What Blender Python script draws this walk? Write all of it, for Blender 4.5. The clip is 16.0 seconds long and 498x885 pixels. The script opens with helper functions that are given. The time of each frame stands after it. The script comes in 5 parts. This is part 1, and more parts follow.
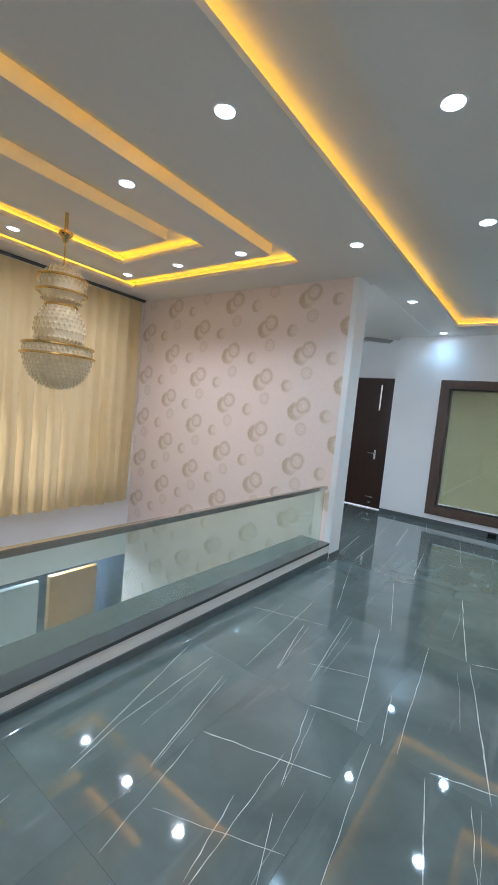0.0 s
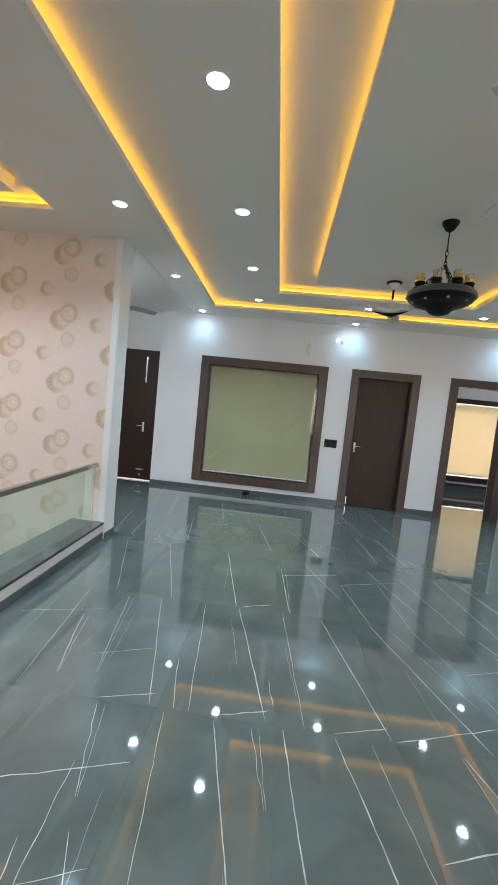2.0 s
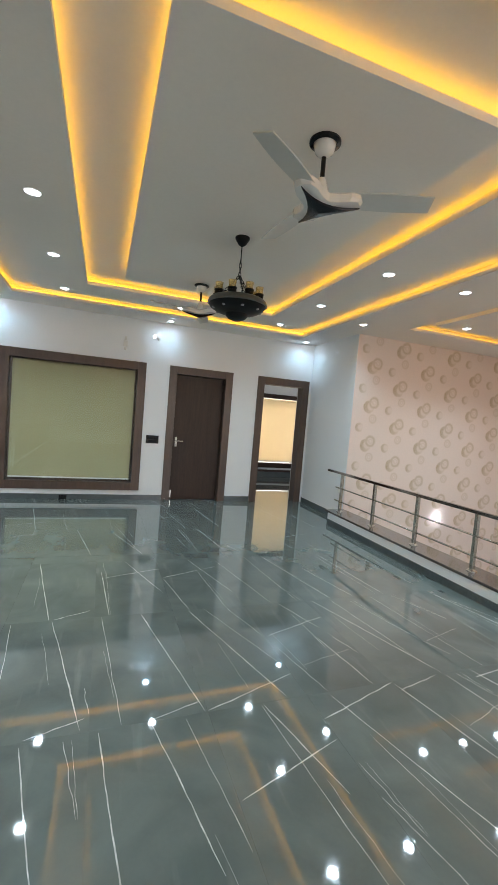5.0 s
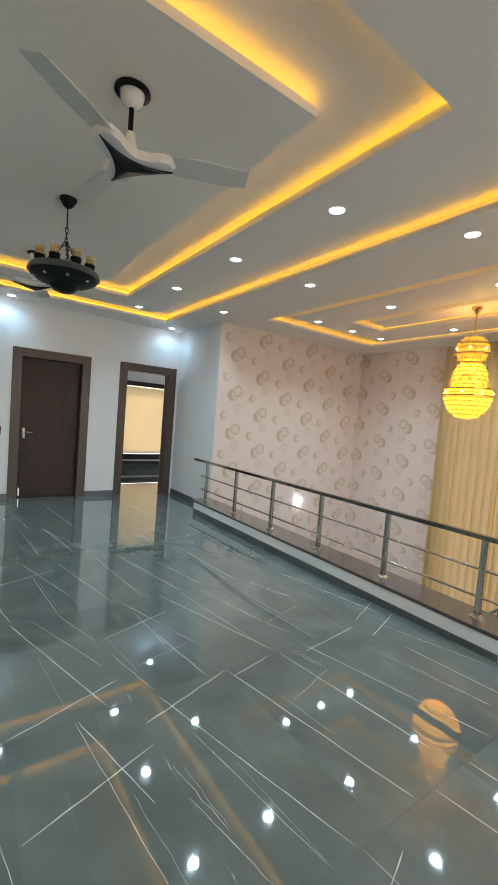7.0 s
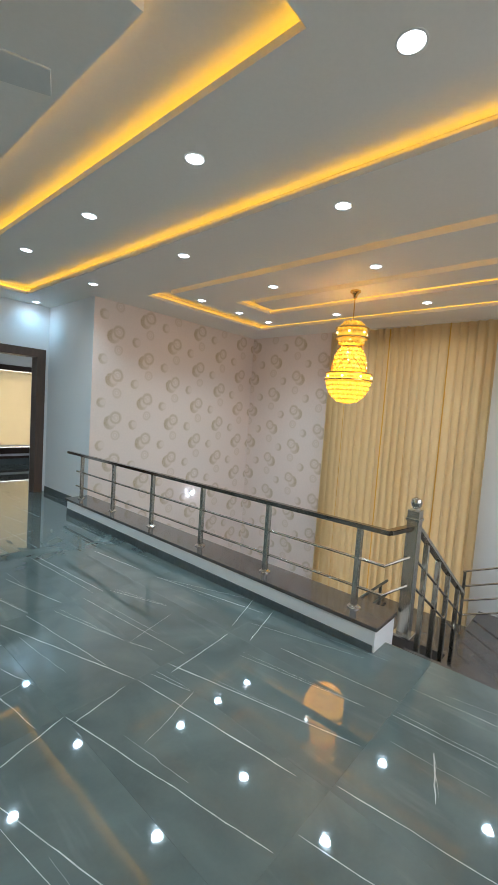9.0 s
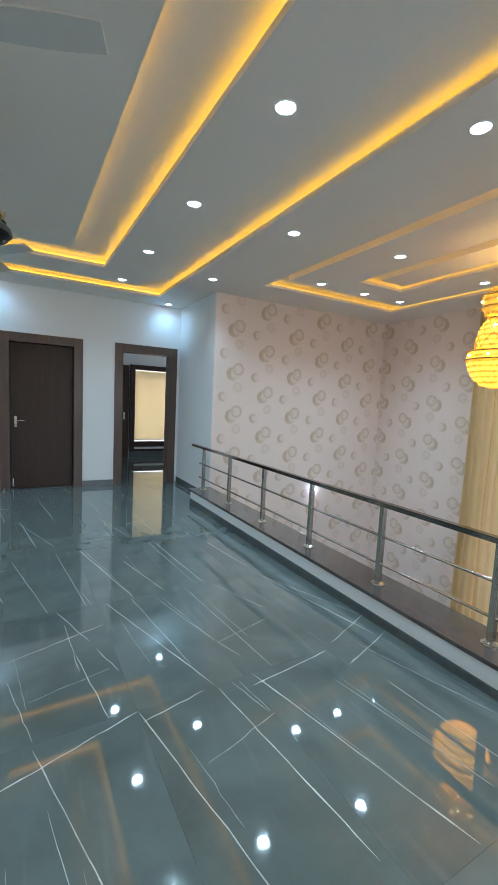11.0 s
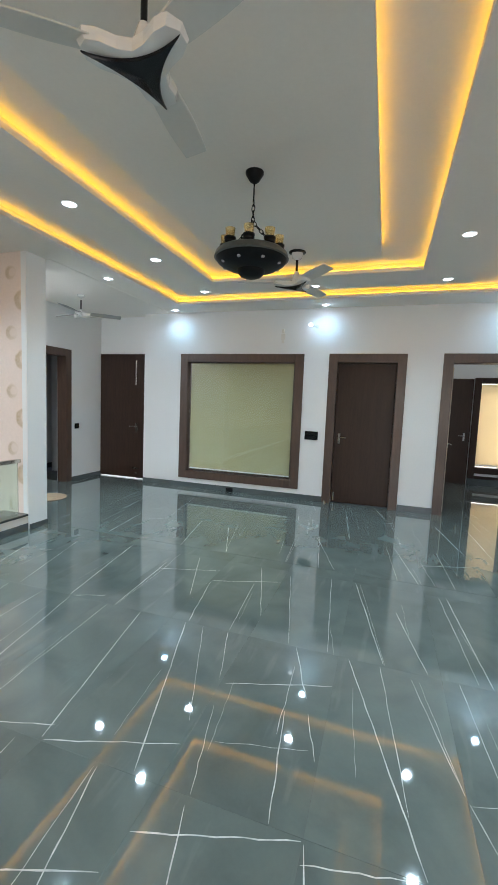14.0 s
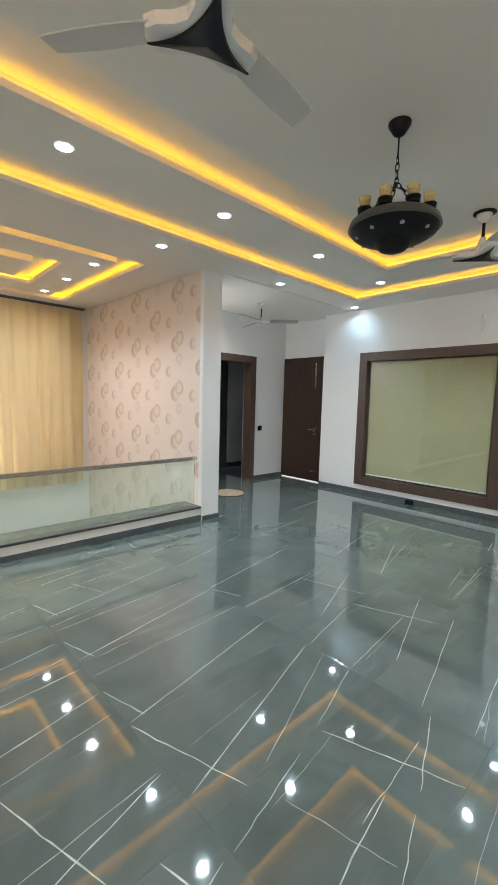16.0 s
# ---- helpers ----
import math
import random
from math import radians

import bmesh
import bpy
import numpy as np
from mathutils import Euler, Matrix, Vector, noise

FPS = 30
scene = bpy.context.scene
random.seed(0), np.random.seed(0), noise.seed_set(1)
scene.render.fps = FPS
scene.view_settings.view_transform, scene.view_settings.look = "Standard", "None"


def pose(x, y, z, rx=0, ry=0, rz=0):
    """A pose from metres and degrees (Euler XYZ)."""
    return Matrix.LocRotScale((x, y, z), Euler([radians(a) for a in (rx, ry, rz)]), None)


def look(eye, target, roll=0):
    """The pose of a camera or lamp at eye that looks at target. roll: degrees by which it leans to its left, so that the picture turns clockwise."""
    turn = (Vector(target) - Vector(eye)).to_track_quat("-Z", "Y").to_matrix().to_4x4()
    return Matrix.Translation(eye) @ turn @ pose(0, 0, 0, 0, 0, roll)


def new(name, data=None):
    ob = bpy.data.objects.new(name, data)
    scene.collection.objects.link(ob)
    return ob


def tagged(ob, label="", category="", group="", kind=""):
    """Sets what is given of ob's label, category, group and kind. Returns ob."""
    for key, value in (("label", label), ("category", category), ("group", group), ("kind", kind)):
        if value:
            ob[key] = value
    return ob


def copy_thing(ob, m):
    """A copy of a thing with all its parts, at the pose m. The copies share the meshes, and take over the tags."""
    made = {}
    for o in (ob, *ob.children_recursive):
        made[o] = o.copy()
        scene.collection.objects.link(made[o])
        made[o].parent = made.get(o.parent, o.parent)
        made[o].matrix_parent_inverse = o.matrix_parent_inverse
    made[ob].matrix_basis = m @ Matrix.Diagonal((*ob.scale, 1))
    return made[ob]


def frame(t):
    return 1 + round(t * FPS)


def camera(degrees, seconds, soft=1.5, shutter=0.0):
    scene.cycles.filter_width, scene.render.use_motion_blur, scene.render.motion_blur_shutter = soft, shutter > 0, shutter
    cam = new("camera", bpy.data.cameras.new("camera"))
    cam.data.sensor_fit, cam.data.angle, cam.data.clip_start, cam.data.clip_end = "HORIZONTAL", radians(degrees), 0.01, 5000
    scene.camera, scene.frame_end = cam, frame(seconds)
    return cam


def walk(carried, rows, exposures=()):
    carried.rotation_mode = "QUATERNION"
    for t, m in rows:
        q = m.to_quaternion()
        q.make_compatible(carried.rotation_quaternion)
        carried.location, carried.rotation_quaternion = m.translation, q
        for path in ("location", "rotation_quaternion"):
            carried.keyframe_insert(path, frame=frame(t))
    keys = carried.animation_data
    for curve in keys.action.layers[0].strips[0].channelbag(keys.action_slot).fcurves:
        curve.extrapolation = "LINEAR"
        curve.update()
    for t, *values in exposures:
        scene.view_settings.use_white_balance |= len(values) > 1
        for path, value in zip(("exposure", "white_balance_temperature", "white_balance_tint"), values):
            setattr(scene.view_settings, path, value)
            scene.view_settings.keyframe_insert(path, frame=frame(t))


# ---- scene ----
cam = camera(62.5, 16.0)
PATH = [
    (0, (1.631, 0.5, 1.589), (0.455, 2.111, 1.441), 5.7),
    (0.5, (1.563, 0.53, 1.578), (0.662, 2.309, 1.43), 5.9),
    (1, (1.525, 0.554, 1.59), (0.924, 2.454, 1.428), 5.8),
    (1.5, (1.518, 0.558, 1.598), (1.166, 2.519, 1.425), 5.8),
    (2, (1.522, 0.554, 1.596), (1.392, 2.542, 1.425), 5.8),
    (2.5, (1.532, 0.54, 1.603), (1.609, 2.531, 1.437), 5.7),
    (3, (1.543, 0.522, 1.609), (1.776, 2.503, 1.452), 5.7),
    (3.2, (1.54, 0.515, 1.618), (1.841, 2.486, 1.466), 5.7),
    (5.3, (1.678, 0.455, 1.63), (2.417, 2.31, 1.512), 4.8),
    (5.5, (1.707, 0.458, 1.625), (2.493, 2.294, 1.509), 4.9),
    (6, (1.817, 0.45, 1.628), (2.711, 2.236, 1.513), 4.8),
    (6.5, (1.949, 0.437, 1.628), (2.98, 2.147, 1.511), 4.7),
    (7, (2.054, 0.436, 1.615), (3.214, 2.062, 1.495), 4.6),
    (7.5, (2.178, 0.483, 1.613), (3.48, 1.995, 1.484), 4.6),
    (8, (2.305, 0.539, 1.619), (3.775, 1.888, 1.481), 4.4),
    (8.2, (2.337, 0.552, 1.627), (3.866, 1.833, 1.482), 4.2),
    (10.3, (2.929, 0.542, 1.622), (4.153, 2.112, 1.427), 2.6),
    (10.5, (2.946, 0.523, 1.61), (4.093, 2.148, 1.403), 2.4),
    (11, (2.983, 0.618, 1.569), (3.965, 2.349, 1.368), 2.8),
    (11.5, (3.087, 0.748, 1.593), (3.838, 2.588, 1.385), 2.7),
    (12, (3.267, 0.836, 1.587), (3.674, 2.784, 1.391), 3.0),
    (12.5, (3.428, 0.881, 1.592), (3.471, 2.872, 1.409), 2.9),
    (13, (3.579, 0.931, 1.603), (3.277, 2.901, 1.426), 2.6),
    (13.5, (3.645, 1.015, 1.598), (3.148, 2.943, 1.416), 2.3),
    (14, (3.677, 1.143, 1.588), (3.055, 3.034, 1.399), 2.3),
    (14.5, (3.72, 1.276, 1.585), (2.944, 3.108, 1.387), 2.1),
    (15, (3.806, 1.399, 1.561), (2.847, 3.142, 1.359), 2.0),
    (15.5, (3.921, 1.545, 1.586), (2.737, 3.144, 1.378), 1.9),
    (16, (3.971, 1.655, 1.579), (2.531, 3.028, 1.376), 1.5),
]
walk(cam, [(t, look(eye, target, roll)) for t, eye, target, roll in PATH], [(0, 1.0, 5850, 17), (2, 1.13, 6350, 17), (5.5, 1.15, 6700, 18), (8, 1.02, 6350, 13), (11, 0.99, 5750, 11), (12.8, 1.19, 5600, 7), (13.6, 1.26, 6000, 13), (14.5, 1.32, 6650, 16), (16, 1.28, 6800, 17)])

# ---- world and light ----
world = bpy.data.worlds.new("world")
scene.world = world
world.use_nodes = True
_wn = world.node_tree
_sky = _wn.nodes.new("ShaderNodeTexSky")
_sky.sky_type, _sky.sun_disc = "NISHITA", False
_sky.sun_elevation, _sky.sun_rotation = radians(40), radians(20)
_wn.links.new(_sky.outputs[0], _wn.nodes["Background"].inputs[0])
_wn.nodes["Background"].inputs[1].default_value = 0.08
_sun = new("sun", bpy.data.lights.new("sun", "SUN"))
_sun.data.energy, _sun.data.angle, _sun.data.color = 2.0, radians(0.5), (1, 0.95, 0.88)
_sun.matrix_world = look((0, 20, 20), (4, 9, 0))

DOWNLIGHT = 85.0      # radiance of a recessed lamp's bright core
BEAM = 24.0            # watts of a recessed lamp's beam
COVE = 2.2           # radiance of the amber strips in the ceiling coves
CRYSTAL = 2.3         # radiance of the lit crystal lamp

# ---- materials ----


def material(name, color, rough=0.5, metal=0.0, vary=0.06, grain=30.0, coarse=2.0, bump=0.0, coat=0.0, stretch=(1, 1, 1), spec=0.5, sheen=0.0):
    """A surface with two scales of variation in tone, a little in gloss, and fine relief."""
    m = bpy.data.materials.new(name)
    m.use_nodes = True
    nt = m.node_tree
    b = nt.nodes["Principled BSDF"]
    b.inputs["Roughness"].default_value, b.inputs["Metallic"].default_value = rough, metal
    b.inputs["Coat Weight"].default_value, b.inputs["Specular IOR Level"].default_value = coat, spec
    b.inputs["Sheen Weight"].default_value = sheen
    tc = nt.nodes.new("ShaderNodeTexCoord")
    mp = nt.nodes.new("ShaderNodeMapping")
    mp.inputs["Scale"].default_value = stretch
    nt.links.new(tc.outputs["Object"], mp.inputs[0])
    fine, wide = nt.nodes.new("ShaderNodeTexNoise"), nt.nodes.new("ShaderNodeTexNoise")
    fine.inputs["Scale"].default_value, wide.inputs["Scale"].default_value = grain, coarse
    fine.inputs["Detail"].default_value = 5
    nt.links.new(mp.outputs[0], fine.inputs["Vector"])
    nt.links.new(mp.outputs[0], wide.inputs["Vector"])
    add = nt.nodes.new("ShaderNodeMath")
    add.operation = "ADD"
    nt.links.new(fine.outputs[0], add.inputs[0])
    nt.links.new(wide.outputs[0], add.inputs[1])
    mr = nt.nodes.new("ShaderNodeMapRange")
    mr.inputs["From Min"].default_value, mr.inputs["From Max"].default_value = 0.6, 1.4
    mr.inputs["To Min"].default_value, mr.inputs["To Max"].default_value = 1 - vary, 1 + vary
    nt.links.new(add.outputs[0], mr.inputs[0])
    mul = nt.nodes.new("ShaderNodeVectorMath")
    mul.operation = "MULTIPLY"
    mul.inputs[0].default_value = color
    nt.links.new(mr.outputs[0], mul.inputs[1])
    nt.links.new(mul.outputs[0], b.inputs["Base Color"])
    if bump:
        bp = nt.nodes.new("ShaderNodeBump")
        bp.inputs["Strength"].default_value, bp.inputs["Distance"].default_value = bump, 0.002
        nt.links.new(fine.outputs[0], bp.inputs["Height"])
        nt.links.new(bp.outputs[0], b.inputs["Normal"])
    return m


def glow(name, color, strength):
    m = bpy.data.materials.new(name)
    m.use_nodes = True
    b = m.node_tree.nodes["Principled BSDF"]
    b.inputs["Base Color"].default_value = (*color, 1)
    b.inputs["Emission Color"].default_value = (*color, 1)
    b.inputs["Emission Strength"].default_value = strength
    return m


def math_node(nt, op, a, b=None, c=None):
    n = nt.nodes.new("ShaderNodeMath")
    n.operation = op
    for i, v in enumerate((a, b, c)):
        if v is None:
            continue
        if isinstance(v, (int, float)):
            n.inputs[i].default_value = v
        else:
            nt.links.new(v, n.inputs[i])
    return n.outputs[0]


def wallpaper(name, axis, shift):
    """Beige paper printed with staggered columns of brushed double rings, each with a small ring beside it."""
    m = bpy.data.materials.new(name)
    m.use_nodes = True
    nt = m.node_tree
    b = nt.nodes["Principled BSDF"]
    b.inputs["Roughness"].default_value = 0.55
    geo = nt.nodes.new("ShaderNodeNewGeometry")
    warp = nt.nodes.new("ShaderNodeTexNoise")
    warp.inputs["Scale"].default_value = 9.0
    nt.links.new(geo.outputs["Position"], warp.inputs["Vector"])
    brush = nt.nodes.new("ShaderNodeTexNoise")
    brush.inputs["Scale"].default_value, brush.inputs["Detail"].default_value = 38.0, 6
    nt.links.new(geo.outputs["Position"], brush.inputs["Vector"])
    sep = nt.nodes.new("ShaderNodeSeparateXYZ")
    nt.links.new(geo.outputs["Position"], sep.inputs[0])
    wob = math_node(nt, "MULTIPLY", math_node(nt, "SUBTRACT", warp.outputs[0], 0.5), 0.035)
    u = math_node(nt, "ADD", sep.outputs[axis], wob)
    v = math_node(nt, "SUBTRACT", sep.outputs["Z"], wob)

    def ring(cu, cv, r, w, weight):
        du = math_node(nt, "WRAP", math_node(nt, "SUBTRACT", u, cu + shift), 0.575, -0.575)
        dv = math_node(nt, "WRAP", math_node(nt, "SUBTRACT", v, cv), 0.336, -0.336)
        d = math_node(nt, "SQRT", math_node(nt, "ADD", math_node(nt, "MULTIPLY", du, du), math_node(nt, "MULTIPLY", dv, dv)))
        off = math_node(nt, "ABSOLUTE", math_node(nt, "SUBTRACT", d, r))
        mr = nt.nodes.new("ShaderNodeMapRange")
        mr.interpolation_type = "SMOOTHSTEP"
        mr.inputs["From Min"].default_value, mr.inputs["From Max"].default_value = w, 0.0
        mr.inputs["To Min"].default_value, mr.inputs["To Max"].default_value = 0.0, weight
        nt.links.new(off, mr.inputs[0])
        return mr.outputs[0]

    def disc(cu, cv, r, weight):
        """A brushed disc, darker towards one side, with a pale crescent left in it."""
        du = math_node(nt, "WRAP", math_node(nt, "SUBTRACT", u, cu + shift), 0.575, -0.575)
        dv = math_node(nt, "WRAP", math_node(nt, "SUBTRACT", v, cv), 0.336, -0.336)

        def inside(ou, ov, rr, soft):
            a = math_node(nt, "SUBTRACT", du, ou)
            c = math_node(nt, "SUBTRACT", dv, ov)
            d = math_node(nt, "SQRT", math_node(nt, "ADD", math_node(nt, "MULTIPLY", a, a), math_node(nt, "MULTIPLY", c, c)))
            mr = nt.nodes.new("ShaderNodeMapRange")
            mr.interpolation_type = "SMOOTHSTEP"
            mr.inputs["From Min"].default_value, mr.inputs["From Max"].default_value = rr, rr - soft
            nt.links.new(d, mr.inputs[0])
            return mr.outputs[0]

        side = nt.nodes.new("ShaderNodeMapRange")
        side.inputs["From Min"].default_value, side.inputs["From Max"].default_value = r, -r
        side.inputs["To Min"].default_value, side.inputs["To Max"].default_value = 0.12 * weight, weight
        nt.links.new(du, side.inputs[0])
        pale = math_node(nt, "SUBTRACT", 1.0, math_node(nt, "MULTIPLY", inside(0.22 * r, 0.06 * r, 0.66 * r, 0.28 * r), 0.7))
        return math_node(nt, "MULTIPLY", math_node(nt, "MULTIPLY", inside(0, 0, r, 0.03), side.outputs[0]), pale)

    total = None
    for cu, cv in ((0.0, 0.0), (0.575, 0.336)):
        marks = (disc(cu - 0.045, cv - 0.03, 0.128, 1.0), ring(cu + 0.045, cv + 0.045, 0.082, 0.04, 0.62), ring(cu + 0.05, cv + 0.045, 0.036, 0.018, 0.3),
                 disc(cu + 0.365, cv - 0.06, 0.094, 0.9), ring(cu + 0.05, cv - 0.235, 0.064, 0.03, 0.34), ring(cu + 0.05, cv - 0.235, 0.028, 0.016, 0.28))
        for r in marks:
            total = r if total is None else math_node(nt, "MAXIMUM", total, r)
    ink = math_node(nt, "MULTIPLY", total, math_node(nt, "MULTIPLY_ADD", brush.outputs[0], 1.3, 0.3))
    ink = math_node(nt, "MINIMUM", ink, 1.0)
    mix = nt.nodes.new("ShaderNodeMix")
    mix.data_type = "RGBA"
    mix.inputs["A"].default_value, mix.inputs["B"].default_value = (0.86, 0.735, 0.67, 1), (0.56, 0.43, 0.28, 1)
    nt.links.new(ink, mix.inputs["Factor"])
    tone = nt.nodes.new("ShaderNodeVectorMath")
    tone.operation = "MULTIPLY"
    nt.links.new(mix.outputs["Result"], tone.inputs[0])
    nt.links.new(math_node(nt, "MULTIPLY_ADD", brush.outputs[0], 0.12, 0.94), tone.inputs[1])
    nt.links.new(tone.outputs[0], b.inputs["Base Color"])
    bp = nt.nodes.new("ShaderNodeBump")
    bp.inputs["Strength"].default_value, bp.inputs["Distance"].default_value = 0.25, 0.003
    nt.links.new(math_node(nt, "ADD", ink, brush.outputs[0]), bp.inputs["Height"])
    nt.links.new(bp.outputs[0], b.inputs["Normal"])
    return m


def tile_stone(name, color):
    """Polished dark grey porcelain: clouds, a slight change of tone from tile to tile, faint hair veins."""
    m = bpy.data.materials.new(name)
    m.use_nodes = True
    nt = m.node_tree
    b = nt.nodes["Principled BSDF"]
    b.inputs["IOR"].default_value = 1.55
    b.inputs["Coat Weight"].default_value, b.inputs["Coat Roughness"].default_value = 0.3, 0.07
    b.inputs["Specular IOR Level"].default_value = 0.95
    geo = nt.nodes.new("ShaderNodeNewGeometry")
    info = nt.nodes.new("ShaderNodeObjectInfo")
    comb = nt.nodes.new("ShaderNodeVectorMath")
    comb.operation = "ADD"
    sc = nt.nodes.new("ShaderNodeVectorMath")
    sc.operation = "SCALE"
    sc.inputs[0].default_value = (17.0, 9.0, 5.0)
    nt.links.new(info.outputs["Random"], sc.inputs["Scale"])
    nt.links.new(geo.outputs["Position"], comb.inputs[0])
    nt.links.new(sc.outputs[0], comb.inputs[1])
    cloud, fine = nt.nodes.new("ShaderNodeTexNoise"), nt.nodes.new("ShaderNodeTexNoise")
    cloud.inputs["Scale"].default_value, cloud.inputs["Detail"].default_value, cloud.inputs["Distortion"].default_value = 2.2, 6, 0.8
    fine.inputs["Scale"].default_value, fine.inputs["Detail"].default_value = 60.0, 4
    nt.links.new(comb.outputs[0], cloud.inputs["Vector"])
    nt.links.new(comb.outputs[0], fine.inputs["Vector"])
    streak = nt.nodes.new("ShaderNodeTexNoise")
    streak.inputs["Scale"].default_value, streak.inputs["Detail"].default_value = 5.0, 5
    mp = nt.nodes.new("ShaderNodeMapping")
    mp.inputs["Scale"].default_value, mp.inputs["Rotation"].default_value = (2.6, 0.35, 1), (0, 0, radians(-14))
    nt.links.new(comb.outputs[0], mp.inputs[0])
    nt.links.new(mp.outputs[0], streak.inputs["Vector"])
    vein = math_node(nt, "MULTIPLY", math_node(nt, "MAXIMUM", math_node(nt, "SUBTRACT", streak.outputs[0], 0.60), 0.0), 0.8)
    tone = math_node(nt, "ADD", math_node(nt, "MULTIPLY_ADD", cloud.outputs[0], 1.1, 0.44), math_node(nt, "MULTIPLY", fine.outputs[0], 0.1))
    tone = math_node(nt, "ADD", tone, math_node(nt, "MULTIPLY", info.outputs["Random"], 0.08))
    col = nt.nodes.new("ShaderNodeVectorMath")
    col.operation = "MULTIPLY"
    col.inputs[0].default_value = color
    nt.links.new(tone, col.inputs[1])
    mix = nt.nodes.new("ShaderNodeMix")
    mix.data_type = "RGBA"
    mix.inputs["B"].default_value = (0.45, 0.46, 0.46, 1)
    nt.links.new(vein, mix.inputs["Factor"])
    nt.links.new(col.outputs[0], mix.inputs["A"])
    nt.links.new(mix.outputs["Result"], b.inputs["Base Color"])
    nt.links.new(math_node(nt, "MULTIPLY_ADD", cloud.outputs[0], 0.02, 0.005), b.inputs["Roughness"])
    return m


def clear_glass(name, color, rough=0.0):
    m = bpy.data.materials.new(name)
    m.use_nodes = True
    b = m.node_tree.nodes["Principled BSDF"]
    b.inputs["Base Color"].default_value = (*color, 1)
    b.inputs["Transmission Weight"].default_value, b.inputs["Roughness"].default_value, b.inputs["IOR"].default_value = 1.0, rough, 1.45
    return m


def cloth(name, color, through_light):
    m = material(name, color, 0.85, vary=0.05, grain=220, coarse=3, bump=0.25, sheen=0.3)
    nt = m.node_tree
    b = nt.nodes["Principled BSDF"]
    t = nt.nodes.new("ShaderNodeBsdfTranslucent")
    t.inputs[0].default_value = (*color, 1)
    mx = nt.nodes.new("ShaderNodeMixShader")
    mx.inputs[0].default_value = through_light
    nt.links.new(b.outputs[0], mx.inputs[1])
    nt.links.new(t.outputs[0], mx.inputs[2])
    nt.links.new(mx.outputs[0], nt.nodes["Material Output"].inputs[0])
    return m


PAINT = material("white_wall_paint", (0.85, 0.86, 0.86), 0.55, vary=0.025, grain=60, coarse=1.2, bump=0.12)
CEIL = material("ceiling_paint", (0.85, 0.815, 0.755), 0.6, vary=0.025, grain=45, coarse=0.8, bump=0.06)
TRIMWHITE = material("cream_paint", (0.78, 0.76, 0.71), 0.5, vary=0.04, grain=40, coarse=3)
PAPER_Y = wallpaper("wallpaper_across", "X", -1.43)
PAPER_R = wallpaper("wallpaper_across_stairs", "X", 0.26)
PAPER_X = wallpaper("wallpaper_along", "Y", 0.10)
STONE = tile_stone("polished_grey_porcelain", (0.112, 0.138, 0.130))
VEIN = material("white_vein", (0.52, 0.54, 0.53), 0.06, vary=0.45, grain=25, coarse=6)
FAINT = material("faint_vein", (0.30, 0.33, 0.325), 0.05, vary=0.4, grain=25, coarse=6)
GROUT = material("grey_grout", (0.10, 0.11, 0.112), 0.8, vary=0.2, grain=90)
SKIRT = material("grey_skirting_tile", (0.10, 0.115, 0.118), 0.15, vary=0.2, grain=25, coarse=3)
GRANITE = material("polished_brown_granite", (0.085, 0.070, 0.065), 0.10, vary=0.3, grain=160, coarse=4, coat=0.5, spec=0.7)
GRANITE_GREY = material("polished_grey_granite", (0.06, 0.066, 0.066), 0.14, vary=0.3, grain=160, coarse=4)
WOOD = material("dark_veneer", (0.042, 0.0215, 0.0145), 0.42, vary=0.28, grain=26, coarse=4, bump=0.06, stretch=(6, 6, 0.5), spec=0.35)
WOODFRAME = material("brown_frame_wood", (0.098, 0.060, 0.045), 0.38, vary=0.22, grain=26, coarse=4, bump=0.06, stretch=(5, 5, 0.6), coat=0.1)
STEEL = material("brushed_steel", (0.56, 0.53, 0.48), 0.24, 1.0, vary=0.1, grain=60, coarse=8, stretch=(1, 1, 6))
CHROME = material("polished_steel", (0.66, 0.65, 0.62), 0.1, 1.0, vary=0.05)
BRASS = material("brass", (0.72, 0.50, 0.18), 0.22, 1.0, vary=0.08)
IRON = material("black_iron", (0.009, 0.010, 0.011), 0.42, vary=0.3, grain=40, coarse=6, spec=0.16)
PEWTER = material("dull_bronze_rim", (0.10, 0.108, 0.10), 0.35, 0.2, vary=0.3, grain=30)
FANWHITE = material("white_enamel", (0.80, 0.80, 0.78), 0.25, vary=0.02, coat=0.3)
FANBLADE = material("satin_grey_enamel", (0.62, 0.62, 0.59), 0.35, vary=0.03)
BLACK = material("black_plastic", (0.007, 0.007, 0.009), 0.22, vary=0.2, spec=0.3)
GLASS = clear_glass("greenish_glass", (0.80, 0.95, 0.87))
GLASS.node_tree.nodes["Principled BSDF"].inputs["Transmission Weight"].default_value = 0.9   # haze mixed in for dust and for the bright room mirrored in it
SHADEGLASS = clear_glass("amber_glass_shade", (0.93, 0.80, 0.46), 0.05)
SHADEGLASS.node_tree.nodes["Principled BSDF"].inputs["Transmission Weight"].default_value = 0.72
# handrail steel, browned and darkened to imitate what it mirrors
RAILSTEEL = material("steel_dark_reflection", (0.30, 0.265, 0.235), 0.13, 1.0, vary=0.15, grain=50, coarse=6)
# lobby fan's blade enamel, darkened to look backlit
FANGREY = material("enamel_backlit_dark", (0.36, 0.36, 0.35), 0.4, vary=0.05)
PANE = clear_glass("window_glass", (0.93, 0.97, 0.95))
BLINDGREEN = material("olive_blind_fabric", (0.37, 0.335, 0.19), 0.8, vary=0.05, grain=18, coarse=1.5)
BLINDCREAM = cloth("cream_blind_fabric", (0.86, 0.76, 0.57), 0.4)
